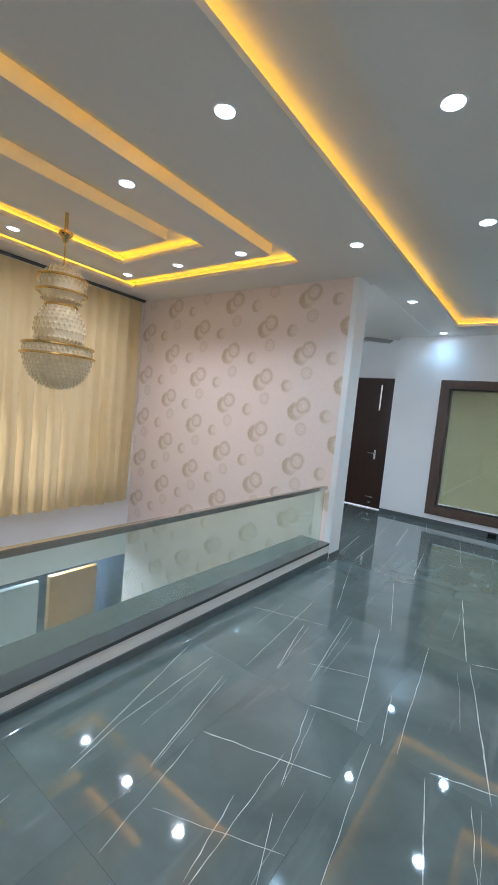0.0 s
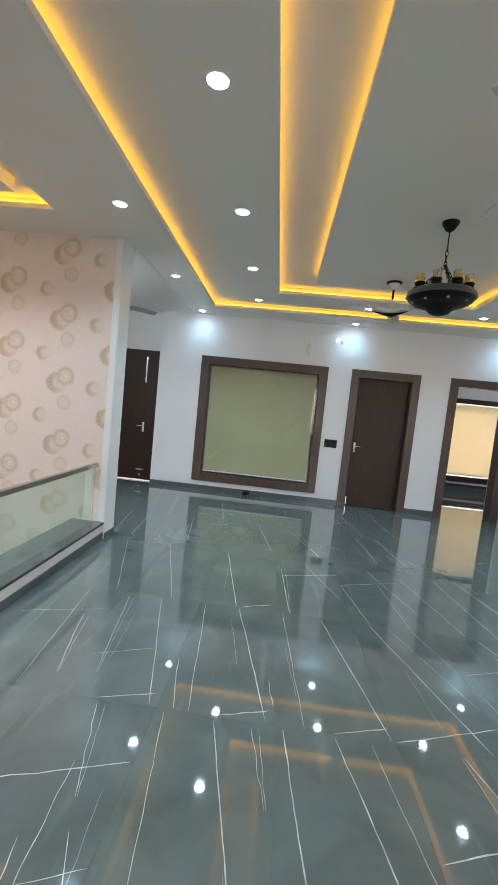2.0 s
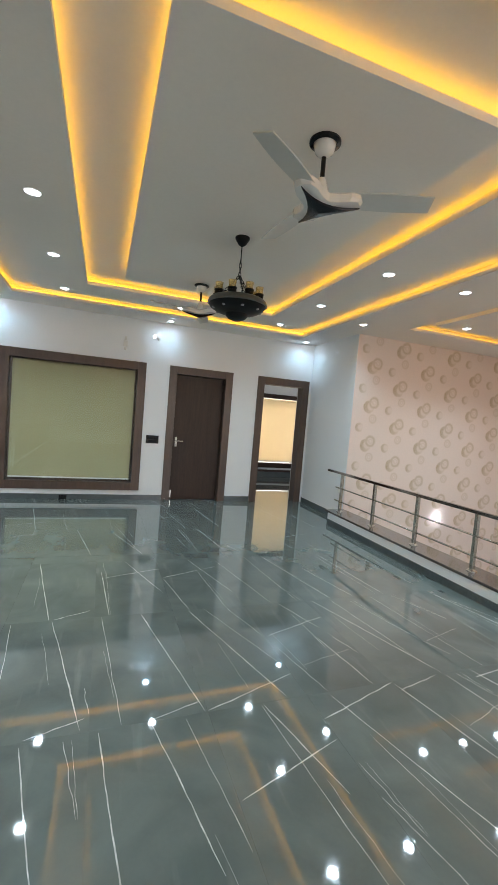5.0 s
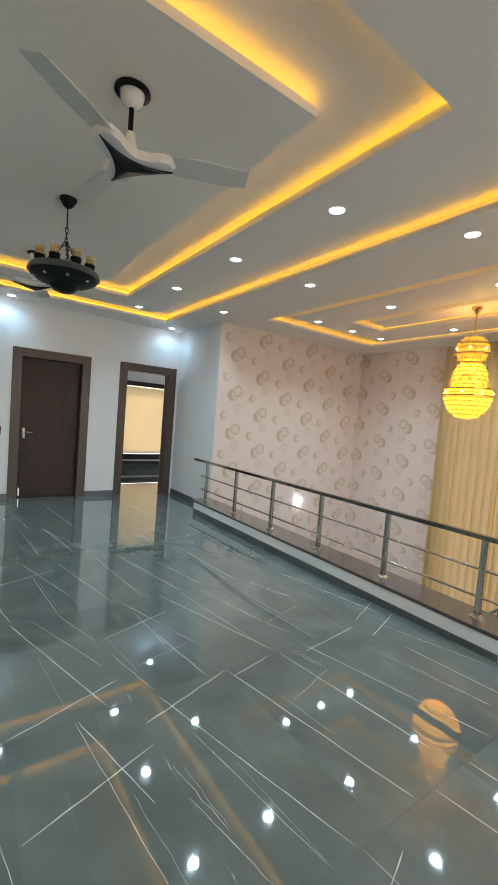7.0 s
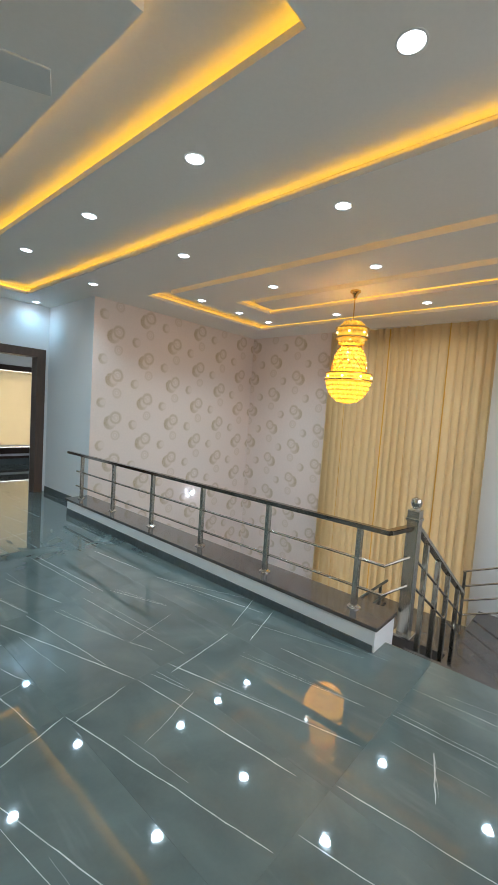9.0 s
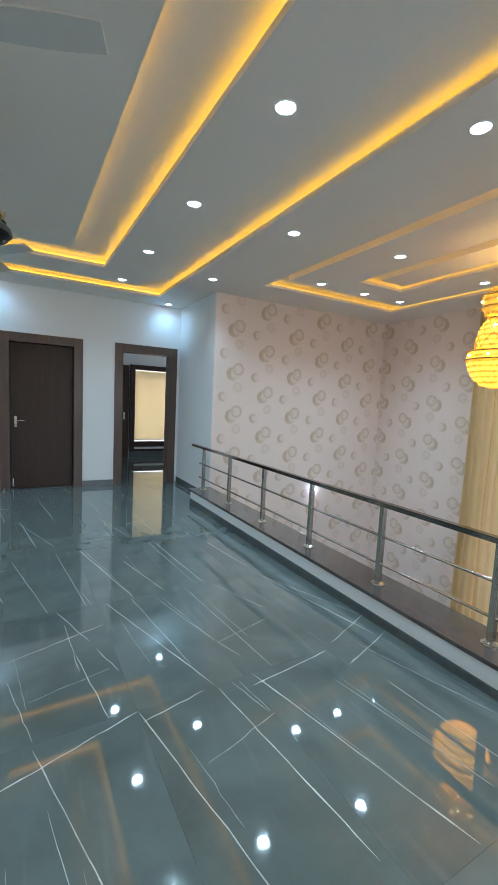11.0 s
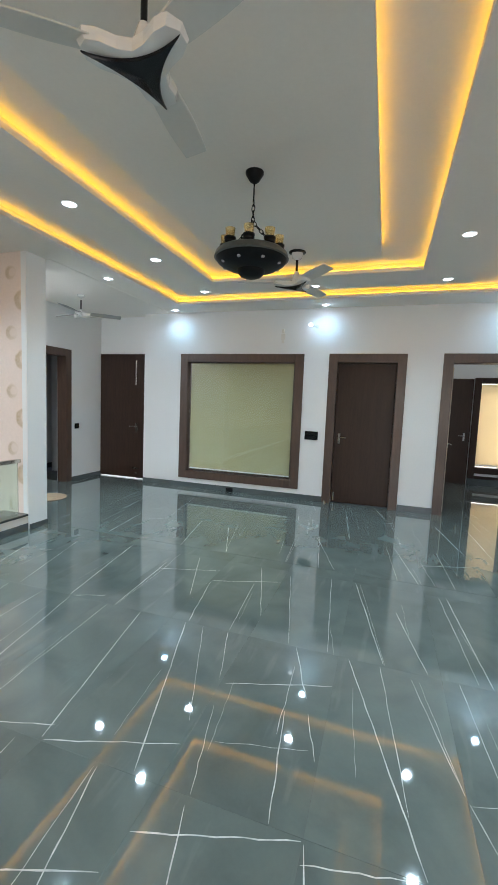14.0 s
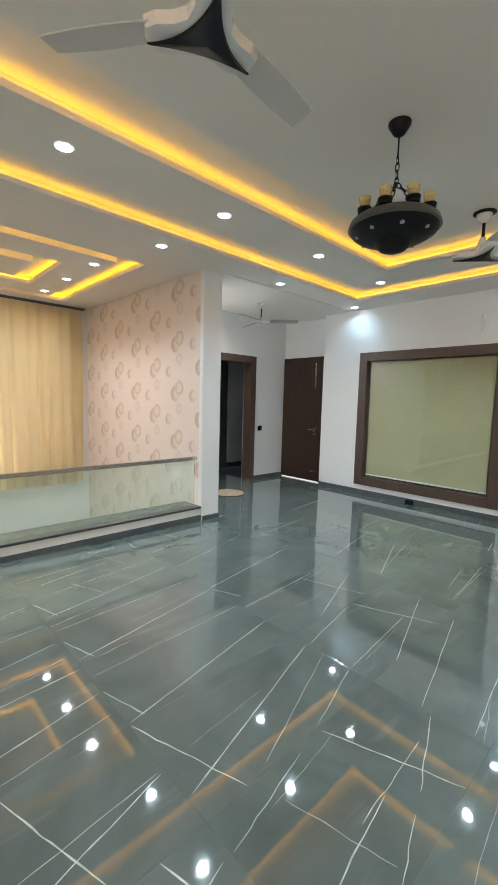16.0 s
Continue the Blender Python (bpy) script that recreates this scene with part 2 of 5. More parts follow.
CURTAIN = cloth("cream_curtain_fabric", (0.86, 0.74, 0.49), 0.40)
CURTAIN_PEACH = cloth("peach_curtain_fabric", (0.80, 0.665, 0.42), 0.36)
LINING = cloth("mustard_curtain_fabric", (0.72, 0.46, 0.10), 0.45)
DOORPALE = material("pale_veneer", (0.50, 0.42, 0.33), 0.4, vary=0.12, grain=26, stretch=(6, 6, 0.5))
MAT = material("woven_jute", (0.34, 0.25, 0.17), 0.95, vary=0.25, grain=90, coarse=12, bump=0.6)
# grey-blue taken very dark so the colour carries the unlit room's gloom
DARKWALL = material("unlit_room_grey_blue", (0.09, 0.10, 0.115), 0.6, vary=0.05)
ORANGE = material("ochre_panel_paint", (0.85, 0.43, 0.14), 0.5, vary=0.06)
NAVY = material("dark_slate_blue", (0.06, 0.075, 0.11), 0.25, vary=0.1)
LENS = glow("lamp_lens", (0.74, 0.86, 1.0), DOWNLIGHT)
LED = glow("amber_led", (1.0, 0.54, 0.008), COVE)
LED_WELL = glow("amber_led_wells", (1.0, 0.53, 0.008), COVE * 1.45)
LED_STAIR = glow("amber_led_stairs", (1.0, 0.52, 0.02), COVE * 0.65)
RIMGLOW = glow("lamp_diffuser", (0.85, 0.94, 1.0), 2.6)
BULB = glow("warm_bulb", (1.0, 0.72, 0.30), 1.8)
DOORGAP = glow("daylight_gap", (0.95, 0.97, 1.0), 0.25)
PINLIGHT = glow("white_led_spot", (0.18, 0.19, 0.20), 0.1)
CRYSTAL_OFF = material("crystal_over_gold", (0.97, 0.86, 0.60), 0.12, 0.0, vary=0.12, grain=70, coarse=18, coat=0.8)
CRYSTAL_OFF.node_tree.nodes["Principled BSDF"].inputs["Transmission Weight"].default_value = 0.3


def lit_crystal(name, strength, bands):
    """Amber crystal lit from inside; the light shows between the bead rows and dims at the brass."""
    m = material(name, (0.70, 0.42, 0.07), 0.08, 0.0, vary=0.3, grain=60, coarse=20, coat=0.6)
    nt = m.node_tree
    b = nt.nodes["Principled BSDF"]
    n = nt.nodes.new("ShaderNodeTexVoronoi")
    n.inputs["Scale"].default_value = 22
    tc = nt.nodes.new("ShaderNodeTexCoord")
    nt.links.new(tc.outputs["Object"], n.inputs["Vector"])
    sep = nt.nodes.new("ShaderNodeSeparateXYZ")
    nt.links.new(tc.outputs["Object"], sep.inputs[0])
    wave = math_node(nt, "MULTIPLY_ADD", math_node(nt, "SINE", math_node(nt, "MULTIPLY", sep.outputs["Z"], bands)), 0.36, 0.64)
    spark = math_node(nt, "MULTIPLY_ADD", n.outputs["Distance"], -0.7, 1.0)
    b.inputs["Emission Color"].default_value = (1.0, 0.50, 0.03, 1)
    nt.links.new(math_node(nt, "MULTIPLY", math_node(nt, "MULTIPLY", spark, wave), strength), b.inputs["Emission Strength"])
    return m


CRYSTAL_ON = lit_crystal("lit_amber_crystal", CRYSTAL, 120.0)
CRYSTAL_DIM = lit_crystal("dim_amber_crystal", CRYSTAL * 0.35, 90.0)

# ---- mesh helpers ----


def part(name, bm, mat, parent=None, label="", smooth=False):
    """Links a bmesh as one mesh object, under a thing or a part."""
    me = bpy.data.meshes.new(name)
    bmesh.ops.recalc_face_normals(bm, faces=bm.faces)
    bm.to_mesh(me)
    bm.free()
    for mt in (mat if isinstance(mat, (list, tuple)) else [mat]):
        me.materials.append(mt)
    if smooth:
        for p in me.polygons:
            p.use_smooth = True
        me.set_sharp_from_angle(angle=radians(40))
    ob = new(name, me)
    if parent:
        ob.parent = parent
    return tagged(ob, label) if label else ob


def thing(name, at, label, category, group="", kind=""):
    e = new(name)
    e.location = at
    e.empty_display_size = 0.1
    return tagged(e, label, category, group, kind)


def structure(name, bm, mat, label, category):
    return tagged(part(name, bm, mat), label, category, kind="structure")


def add_box(bm, lo, hi, bevel=0.0):
    vs = [bm.verts.new((x, y, z)) for x in (lo[0], hi[0]) for y in (lo[1], hi[1]) for z in (lo[2], hi[2])]
    fs = [bm.faces.new([vs[i] for i in f]) for f in ((0, 1, 3, 2), (4, 6, 7, 5), (0, 4, 5, 1), (2, 3, 7, 6), (0, 2, 6, 4), (1, 5, 7, 3))]
    if bevel:
        es = {e for f in fs for e in f.edges}
        bmesh.ops.bevel(bm, geom=list(es), offset=bevel, segments=2, affect="EDGES", profile=0.6)
    return bm


def boxes(*pairs, bevel=0.0):
    bm = bmesh.new()
    for lo, hi in pairs:
        add_box(bm, lo, hi, bevel)
    return bm


def box(lo, hi, bevel=0.0):
    return boxes((lo, hi), bevel=bevel)


def add_lathe(bm, profile, segs=32, at=(0, 0, 0)):
    """Turns (radius, height) pairs round the z axis."""
    rings = []
    for r, z in profile:
        if r < 1e-5:
            rings.append([bm.verts.new((at[0], at[1], at[2] + z))])
        else:
            rings.append([bm.verts.new((at[0] + r * math.cos(2 * math.pi * i / segs), at[1] + r * math.sin(2 * math.pi * i / segs), at[2] + z)) for i in range(segs)])
    for a, b in zip(rings, rings[1:]):
        for i in range(segs):
            j = (i + 1) % segs
            if len(a) == 1 and len(b) == 1:
                continue
            if len(a) == 1:
                bm.faces.new((a[0], b[i], b[j]))
            elif len(b) == 1:
                bm.faces.new((a[i], a[j], b[0]))
            else:
                bm.faces.new((a[i], a[j], b[j], b[i]))
    return bm


def lathe(profile, segs=32, at=(0, 0, 0)):
    return add_lathe(bmesh.new(), profile, segs, at)


def add_tube(bm, points, r, segs=10):
    """A round bar along a line of points, closed at its ends."""
    pts = [Vector(p) for p in points]
    rings = []
    for i, p in enumerate(pts):
        d = (pts[min(i + 1, len(pts) - 1)] - pts[max(i - 1, 0)]).normalized()
        side = d.cross(Vector((0, 0, 1)))
        side = side.normalized() if side.length > 1e-4 else Vector((1, 0, 0))
        up = side.cross(d)
        rings.append([bm.verts.new(p + r * (math.cos(2 * math.pi * k / segs) * side + math.sin(2 * math.pi * k / segs) * up)) for k in range(segs)])
    for a, b in zip(rings, rings[1:]):
        for k in range(segs):
            bm.faces.new((a[k], a[(k + 1) % segs], b[(k + 1) % segs], b[k]))
    bm.faces.new(rings[0][::-1])
    bm.faces.new(rings[-1])
    return bm


def tube(points, r, segs=10):
    return add_tube(bmesh.new(), points, r, segs)


def rect_bar(a, b, w, h):
    """A flat bar of width w and height h from a to b."""
    a, b = Vector(a), Vector(b)
    d = (b - a).normalized()
    side = d.cross(Vector((0, 0, 1)))
    side = side.normalized() if side.length > 1e-4 else Vector((1, 0, 0))
    up = side.cross(d)
    bm = bmesh.new()
    ends = [[bm.verts.new(p + side * sx * w / 2 + up * sz * h / 2) for sx, sz in ((-1, -1), (1, -1), (1, 1), (-1, 1))] for p in (a, b)]
    for k in range(4):
        bm.faces.new((ends[0][k], ends[0][(k + 1) % 4], ends[1][(k + 1) % 4], ends[1][k]))
    bm.faces.new(ends[0][::-1])
    bm.faces.new(ends[1])
    bmesh.ops.bevel(bm, geom=list(bm.edges), offset=min(w, h) * 0.14, segments=2, affect="EDGES")
    return bm


def wall_with_holes(name, axis, at, thick, lo, hi, z0, z1, holes, mat, label):
    """An upright wall across x or y with rectangular openings (a0, a1, z0, z1)."""
    bm = bmesh.new()
    cuts = sorted({lo, hi, *[h[0] for h in holes], *[h[1] for h in holes]})
    for a, b in zip(cuts, cuts[1:]):
        open_here = sorted((h[2], h[3]) for h in holes if h[0] <= a + 1e-6 and h[1] >= b - 1e-6)
        z = z0
        spans = []
        for h0, h1 in open_here:
            if h0 > z + 1e-6:
                spans.append((z, h0))
            z = h1
        if z < z1 - 1e-6:
            spans.append((z, z1))
        for s0, s1 in spans:
            if axis == "y":
                add_box(bm, (a, at, s0), (b, at + thick, s1))
            else:
                add_box(bm, (at, a, s0), (at + thick, b, s1))
    return structure(name, bm, mat, label, "wall")

# ---- plan, in metres ----
CEIL_Z, LIP_Z, COVE_Z, TOP_Z = 3.19, 3.235, 3.30, 3.45 # false ceiling, its lips, roof of its coves, slab above
FAR_Y = 8.062                                  # wall with the window and the doors
LOBBY_X, LOBBY_Y, LOBBY_Z = -1.916, 8.26, 3.186# lobby's side wall, its far wall, its ceiling
RIGHT_X = 5.63                                 # short white wall beside the open doorway
STAIR_Y, STAIR_X = 6.50, 9.25                  # papered walls of the stair well
WELL_Y, WELL_X = 4.86, -3.92                   # papered wall and outer wall of the open well
BACK_Y = -2.6
LOW_Z = -3.3
BASE = -0.10                                   # walls reach below the tiles, which fall slightly towards the far wall
TX, TY, X0, Y0 = 0.61, 1.21, 2.275, 2.522      # floor tiles: size, one corner
LEVELS = [0.026, 0.024, 0.004, -0.015, -0.018, -0.021, -0.024, -0.027, -0.030]   # height of each cross joint, from Y0 - 2 TY on
ACROSS = -0.003                                # slight fall across the hall


def floor_slope(y):
    """Joint heights at both ends of the tile row at y, and how far along it y lies."""
    k = (y - Y0) / TY + 2
    n = min(max(math.floor(k), 0), len(LEVELS) - 2)
    return LEVELS[n], LEVELS[n + 1], min(max(k - n, 0.0), 1.0)


def floor_z(x, y):
    """Height of the tiles at a place of the plan."""
    a, b, f = floor_slope(y)
    return a + (b - a) * f + ACROSS * (x - 2.6)


# walls
wall_with_holes("wall_north", "y", FAR_Y, 0.24, -0.765, 6.2, BASE, TOP_Z, [(0.155, 2.19, 0.27, 2.32), (2.86, 3.815, BASE, 2.325), (4.585, 5.45, BASE, 2.325)], PAINT, "white painted wall with a window and two doors")
wall_with_holes("wall_lobby_north", "y", LOBBY_Y, 0.24, -3.2, -0.767, BASE, TOP_Z, [], PAINT, "white painted lobby wall behind a dark door")
wall_with_holes("wall_lobby_west", "x", LOBBY_X - 0.2, 0.2, 5.15, LOBBY_Y, BASE, TOP_Z, [(6.41, 7.27, BASE, 2.32)], PAINT, "white painted lobby wall with an open doorway")
structure("wall_east_return", boxes(((RIGHT_X, STAIR_Y, BASE), (RIGHT_X + 0.2, FAR_Y, TOP_Z))), PAINT, "short white painted wall beside the doorway", "wall")
structure("wall_stair_north", boxes(((RIGHT_X + 0.003, STAIR_Y - 0.004, LOW_Z), (STAIR_X, STAIR_Y + 0.2, TOP_Z))), PAPER_R, "stair well wall papered with beige ring pattern", "wall")
structure("wall_stair_east", boxes(((STAIR_X, 4.5, LOW_Z), (STAIR_X + 0.2, STAIR_Y, TOP_Z))), PAPER_X, "stair well side wall papered with beige ring pattern", "wall")
wall_with_holes("wall_stair_window", "x", STAIR_X + 0.003, 0.2, BACK_Y, 4.5, LOW_Z, TOP_Z, [(2.0, 4.45, -2.3, 2.9)], PAINT, "white painted wall with a tall window behind the curtain")
structure("wall_well_north", boxes(((WELL_X, WELL_Y, LOW_Z), (-0.27, WELL_Y + 0.27, TOP_Z))), [PAPER_Y], "well wall papered with beige ring pattern", "wall")
structure("wall_well_end", boxes(((-0.27, WELL_Y - 0.002, BASE), (-0.262, WELL_Y + 0.28, CEIL_Z))), PAINT, "white painted end of the papered wall", "wall")
structure("trim_well_end", boxes(((-0.335, WELL_Y - 0.004, 0.183), (-0.2725, WELL_Y - 0.001, CEIL_Z))), PAINT, "white painted edge of the papered wall", "trim")
structure("wall_lobby_south", boxes(((-2.2, WELL_Y + 0.27, BASE), (-0.272, WELL_Y + 0.29, TOP_Z))), PAINT, "white painted lobby side of the papered wall", "wall")
wall_with_holes("wall_well_west", "x", WELL_X - 0.2, 0.2, BACK_Y, WELL_Y, -1.0, TOP_Z, [(-1.5, 4.5, 0.25, 2.95)], PAINT, "white painted outer wall with a wide window behind the curtain")
# the opening in this unseen wall is added for the fill lamp
wall_with_holes("wall_south", "y", BACK_Y - 0.2, 0.2, -4.2, 9.6, LOW_Z, TOP_Z, [(2.9, 7.6, 0.7, 2.7)], PAINT, "unseen white painted wall, opening added for a fill lamp")

# ceiling: soffit panels round recessed coves, all one mesh
A_OUT, A_IN = (0.28, 0.58, 5.03, 7.44), (0.71, 1.02, 4.59, 6.97)
B_OUT, B_IN = (1.353, 1.64, 3.975, 6.37), (1.80, 2.12, 3.527, 5.84)
L_OUT, L_IN = (-3.45, 0.58, -0.69, 4.28), (-3.25, 0.85, -0.88, 4.0)
L2_OUT, L2_IN = (-2.72, 1.31, -1.39, 3.55), (-2.46, 1.57, -1.65, 3.29)
R_OUT, R_IN = (6.02, 0.41, 8.57, 5.75), (6.16, 0.66, 8.36, 5.36)
R2_OUT, R2_IN = (6.90, 1.33, 7.68, 4.80), (7.06, 1.53, 7.48, 4.58)
ceil_bm = bmesh.new()


SLOT = 0.065


def grown(r, d):
    return (r[0] - d, r[1] - d, r[2] + d, r[3] + d)


def layer(z0, z1, d):
    """One layer of the false ceiling; d widens the coves behind their lips."""

    def panel(x0, y0, x1, y1):
        add_box(ceil_bm, (x0, y0, z0), (x1, y1, z1))

    def frame_panel(outer, inner):
        panel(outer[0], outer[1], inner[0], outer[3])
        panel(inner[2], outer[1], outer[2], outer[3])
        panel(inner[0], outer[1], inner[2], inner[1])
        panel(inner[0], inner[3], inner[2], outer[3])

    lo, ao, ro = grown(L_OUT, d), grown(A_OUT, d), grown(R_OUT, d)
    panel(-3.92, BACK_Y, lo[0], WELL_Y)
    panel(lo[0], BACK_Y, lo[2], lo[1])
    panel(lo[0], lo[3], lo[2], WELL_Y)
    panel(lo[2], BACK_Y, ao[0], WELL_Y)
    panel(-0.2, WELL_Y, ao[0], FAR_Y)
    panel(-0.269, WELL_Y, -0.2, WELL_Y + 0.29)
    panel(ao[0], BACK_Y, ao[2], ao[1])
    panel(ao[0], ao[3], ao[2], FAR_Y)
    panel(ao[2], BACK_Y, ro[0], STAIR_Y)
    panel(ao[2], STAIR_Y, RIGHT_X, FAR_Y)
    panel(ro[0], BACK_Y, ro[2], ro[1])
    panel(ro[0], ro[3], ro[2], STAIR_Y)
    panel(ro[2], BACK_Y, STAIR_X, STAIR_Y)
    frame_panel(A_IN, grown(B_OUT, d))
    panel(*grown(B_IN, -d))
    frame_panel(L_IN, grown(L2_OUT, d))
    panel(*L2_IN)
    frame_panel(R_IN, grown(R2_OUT, d))
    panel(*R2_IN)


layer(CEIL_Z, LIP_Z, 0.0)
layer(LIP_Z, COVE_Z, SLOT)
add_box(ceil_bm, (-4.1, BACK_Y, COVE_Z + 0.002), (9.5, 8.3, TOP_Z))
structure("ceiling", ceil_bm, CEIL, "white false ceiling with recessed lit coves", "ceiling")
structure("ceiling_lobby", boxes(((-3.2, WELL_Y + 0.29, LOBBY_Z), (-0.202, LOBBY_Y, CEIL_Z))), CEIL, "lower white ceiling of the lobby", "ceiling")


# amber light strips lying behind the lips of the coves
def cove_light(rect, label, led=LED):
    x0, y0, x1, y1 = rect
    e = thing("cove_light", ((x0 + x1) / 2, (y0 + y1) / 2, LIP_Z), label, "strip light", "amber strips in the coves")
    hx, hy, w = (x1 - x0) / 2, (y1 - y0) / 2, 0.007
    for a, b in (((-hx - w, -hy + w), (-hx + w, hy - w)), ((hx - w, -hy + w), (hx + w, hy - w)), ((-hx - w, -hy - w), (hx + w, -hy + w)), ((-hx - w, hy - w), (hx + w, hy + w))):
        part("led_strip", box((*a, 0.0005), (*b, 0.0125)), led, e)
    return e


cove_light(grown(A_OUT, SLOT * 0.5), "amber light strip round the outer ceiling cove")
cove_light(grown(B_OUT, SLOT * 0.5), "amber light strip round the inner ceiling cove")
cove_light(grown(B_IN, -SLOT * 0.5), "amber light strip round the hanging ceiling panel")
for r in (L_OUT, L2_OUT):
    cove_light(grown(r, SLOT * 0.5), "amber light strip in a cove above the open well", LED_WELL)


for r in (R_OUT, R2_OUT):
    cove_light(grown(r, SLOT * 0.5), "amber light strip in a cove above the stair well", LED_STAIR)


# recessed lamps
def downlight():
    e = thing("downlight", (0, 0, CEIL_Z), "round white recessed ceiling lamp, switched on", "downlight", "recessed ceiling lamps")
    part("trim_ring", lathe([(0.066, 0.0), (0.066, -0.002), (0.061, -0.004), (0.057, -0.003), (0.057, 0.0)], 28), FANWHITE, e, smooth=True)
    part("diffuser", lathe([(0.021, -0.0068), (0.045, -0.005), (0.056, -0.001)], 28), RIMGLOW, e)
    part("lens", lathe([(0.0, -0.0078), (0.015, -0.0074), (0.021, -0.0068)], 24), LENS, e)
    return e


first = downlight()
beam_data = bpy.data.lights.new("downlight_beam", "SPOT")
beam_data.energy, beam_data.color, beam_data.shadow_soft_size = BEAM, (0.61, 0.885, 1.0), 0.05
beam_data.spot_size, beam_data.spot_blend = radians(128), 1.0
wash_data = beam_data.copy()      # same lamps, beam cut and blued to soften the patches on the wall
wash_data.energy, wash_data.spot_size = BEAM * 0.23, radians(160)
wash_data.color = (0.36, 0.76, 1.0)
lobby_fill_data = beam_data.copy()     # unseen lobby lamp, added stronger and warmer to brighten its walls
lobby_fill_data.energy, lobby_fill_data.color, lobby_fill_data.spot_size = BEAM * 2.8, (0.86, 0.92, 0.92), radians(160)
well_data = beam_data.copy()      # same lamps over the well, beam turned up and whitened for the papered wall
well_data.energy, well_data.color = BEAM * 1.45, (0.84, 0.90, 0.93)
spots = [(0.0, y) for y in (0.34, 2.213, 4.085, 5.957, 7.827)] + [(5.31, y) for y in (0.34, 2.205, 4.044, 5.936, 7.827)]
spots += [(1.045, y) for y in (1.35, 2.712, 4.073, 5.436, 6.79)] + [(4.287, y) for y in (1.33, 2.687, 4.047, 5.426, 6.782)]
spots += [(2.665, 6.79), (2.665, 7.827)]
spots += [(-1.15, 3.84), (-2.07, 3.84), (-3.0, 3.84), (-1.14, 2.43), (-2.98, 2.43), (-1.14, 1.03), (-2.98, 1.03)]
# added lamp, out of view, that lights the lobby
spots += [(-1.35, 5.58)]
spots += [(6.58, 5.19), (7.38, 5.19), (8.1, 5.17), (8.12, 3.86), (8.08, 2.51), (6.58, 3.865), (6.57, 2.525), (6.57, 1.2), (8.08, 1.2)]
for i, (x, y) in enumerate(spots):
    m = pose(x, y, CEIL_Z)
    beam = new("downlight_beam", wash_data if y > 7.5 else lobby_fill_data if x < -0.5 and y > 5 else well_data if x < -0.5 else beam_data)
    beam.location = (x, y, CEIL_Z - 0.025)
    if i:
        copy_thing(first, m)
    else:
        first.matrix_basis = m


# ---- skirting ----
def skirting(*pairs):
    structure("baseboard", boxes(*pairs, bevel=0.003), SKIRT, "dark grey tile skirting along the wall", "skirting")


SK = 0.065
skirting(((-0.765, FAR_Y - 0.012, BASE), (2.735, FAR_Y - 0.001, SK)))
skirting(((3.947, FAR_Y - 0.012, BASE), (4.455, FAR_Y - 0.001, SK)))
skirting(((RIGHT_X - 0.012, 6.4, BASE), (RIGHT_X - 0.001, FAR_Y - 0.013, SK)))
skirting(((LOBBY_X + 0.001, 7.41, BASE), (LOBBY_X + 0.012, LOBBY_Y - 0.013, SK)))
skirting(((-0.261, WELL_Y + 0.01, BASE), (-0.249, WELL_Y + 0.28, 0.05)))


# ---- doors and windows ----
def door_frame(parent, x0, x1, z1, w, y, deep):
    """Two jambs and a head round an opening; the face stands 2.5 cm proud of the wall."""
    f = y - 0.025
    part("jamb", box((x0 - w, f, BASE), (x0, y + deep, z1 + w), 0.004), WOODFRAME, parent)
    part("jamb", box((x1, f, BASE), (x1 + w, y + deep, z1 + w), 0.004), WOODFRAME, parent)
    part("head", box((x0, f, z1), (x1, y + deep, z1 + w), 0.004), WOODFRAME, parent)


def lever(parent, x, y, z, way):
    h = part("door_handle", box((x - 0.02, y - 0.008, z - 0.11), (x + 0.02, y, z + 0.07), 0.003), CHROME, parent, "chrome lever handle")
    bm = tube([(x, y - 0.005, z), (x, y - 0.05, z)], 0.010)
    add_tube(bm, [(x, y - 0.05, z), (x + way * 0.05, y - 0.054, z + 0.002), (x + way * 0.125, y - 0.05, z)], 0.010)
    part("lever", bm, CHROME, h, smooth=True)
    part("keyhole", lathe([(0.0, 0.0), (0.012, 0.0), (0.012, 0.004)], 16, (x, y - 0.012, z - 0.075)), CHROME, h)


door_a = tagged(new("door_1"), "closed dark brown veneer door in a brown wooden frame", "door", kind="structure")
door_frame(door_a, 2.876, 3.803, 2.315, 0.139, FAR_Y, 0.18)
leaf = part("door_leaf", box((2.879, FAR_Y + 0.12, -0.03), (3.80, FAR_Y + 0.16, 2.312), 0.003), WOOD, door_a)
lever(door_a, 2.955, FAR_Y + 0.12, 1.08, 1)
part("floor_bolt", boxes(((2.905, FAR_Y + 0.105, 0.0), (2.925, FAR_Y + 0.12, 0.14)), bevel=0.003), CHROME, door_a)
part("door_stop", lathe([(0, 0), (0.014, 0), (0.014, 0.03), (0.008, 0.04), (0, 0.04)], 16, (2.79, FAR_Y - 0.05, floor_z(2.79, FAR_Y - 0.05))), CHROME, door_a)

door_b = tagged(new("door_2"), "open doorway with a brown wooden frame", "door", kind="structure")
door_frame(door_b, 4.598, 5.437, 2.318, 0.14, FAR_Y, 0.20)
leaf_b = part("door_leaf", box((0, 0, 0.012), (0.04, 0.84, 2.305), 0.003), [DOORPALE], door_b, "open pale door leaf")
leaf_b.matrix_basis = pose(4.60, FAR_Y + 0.205, -0.035, 0, 0, -7)
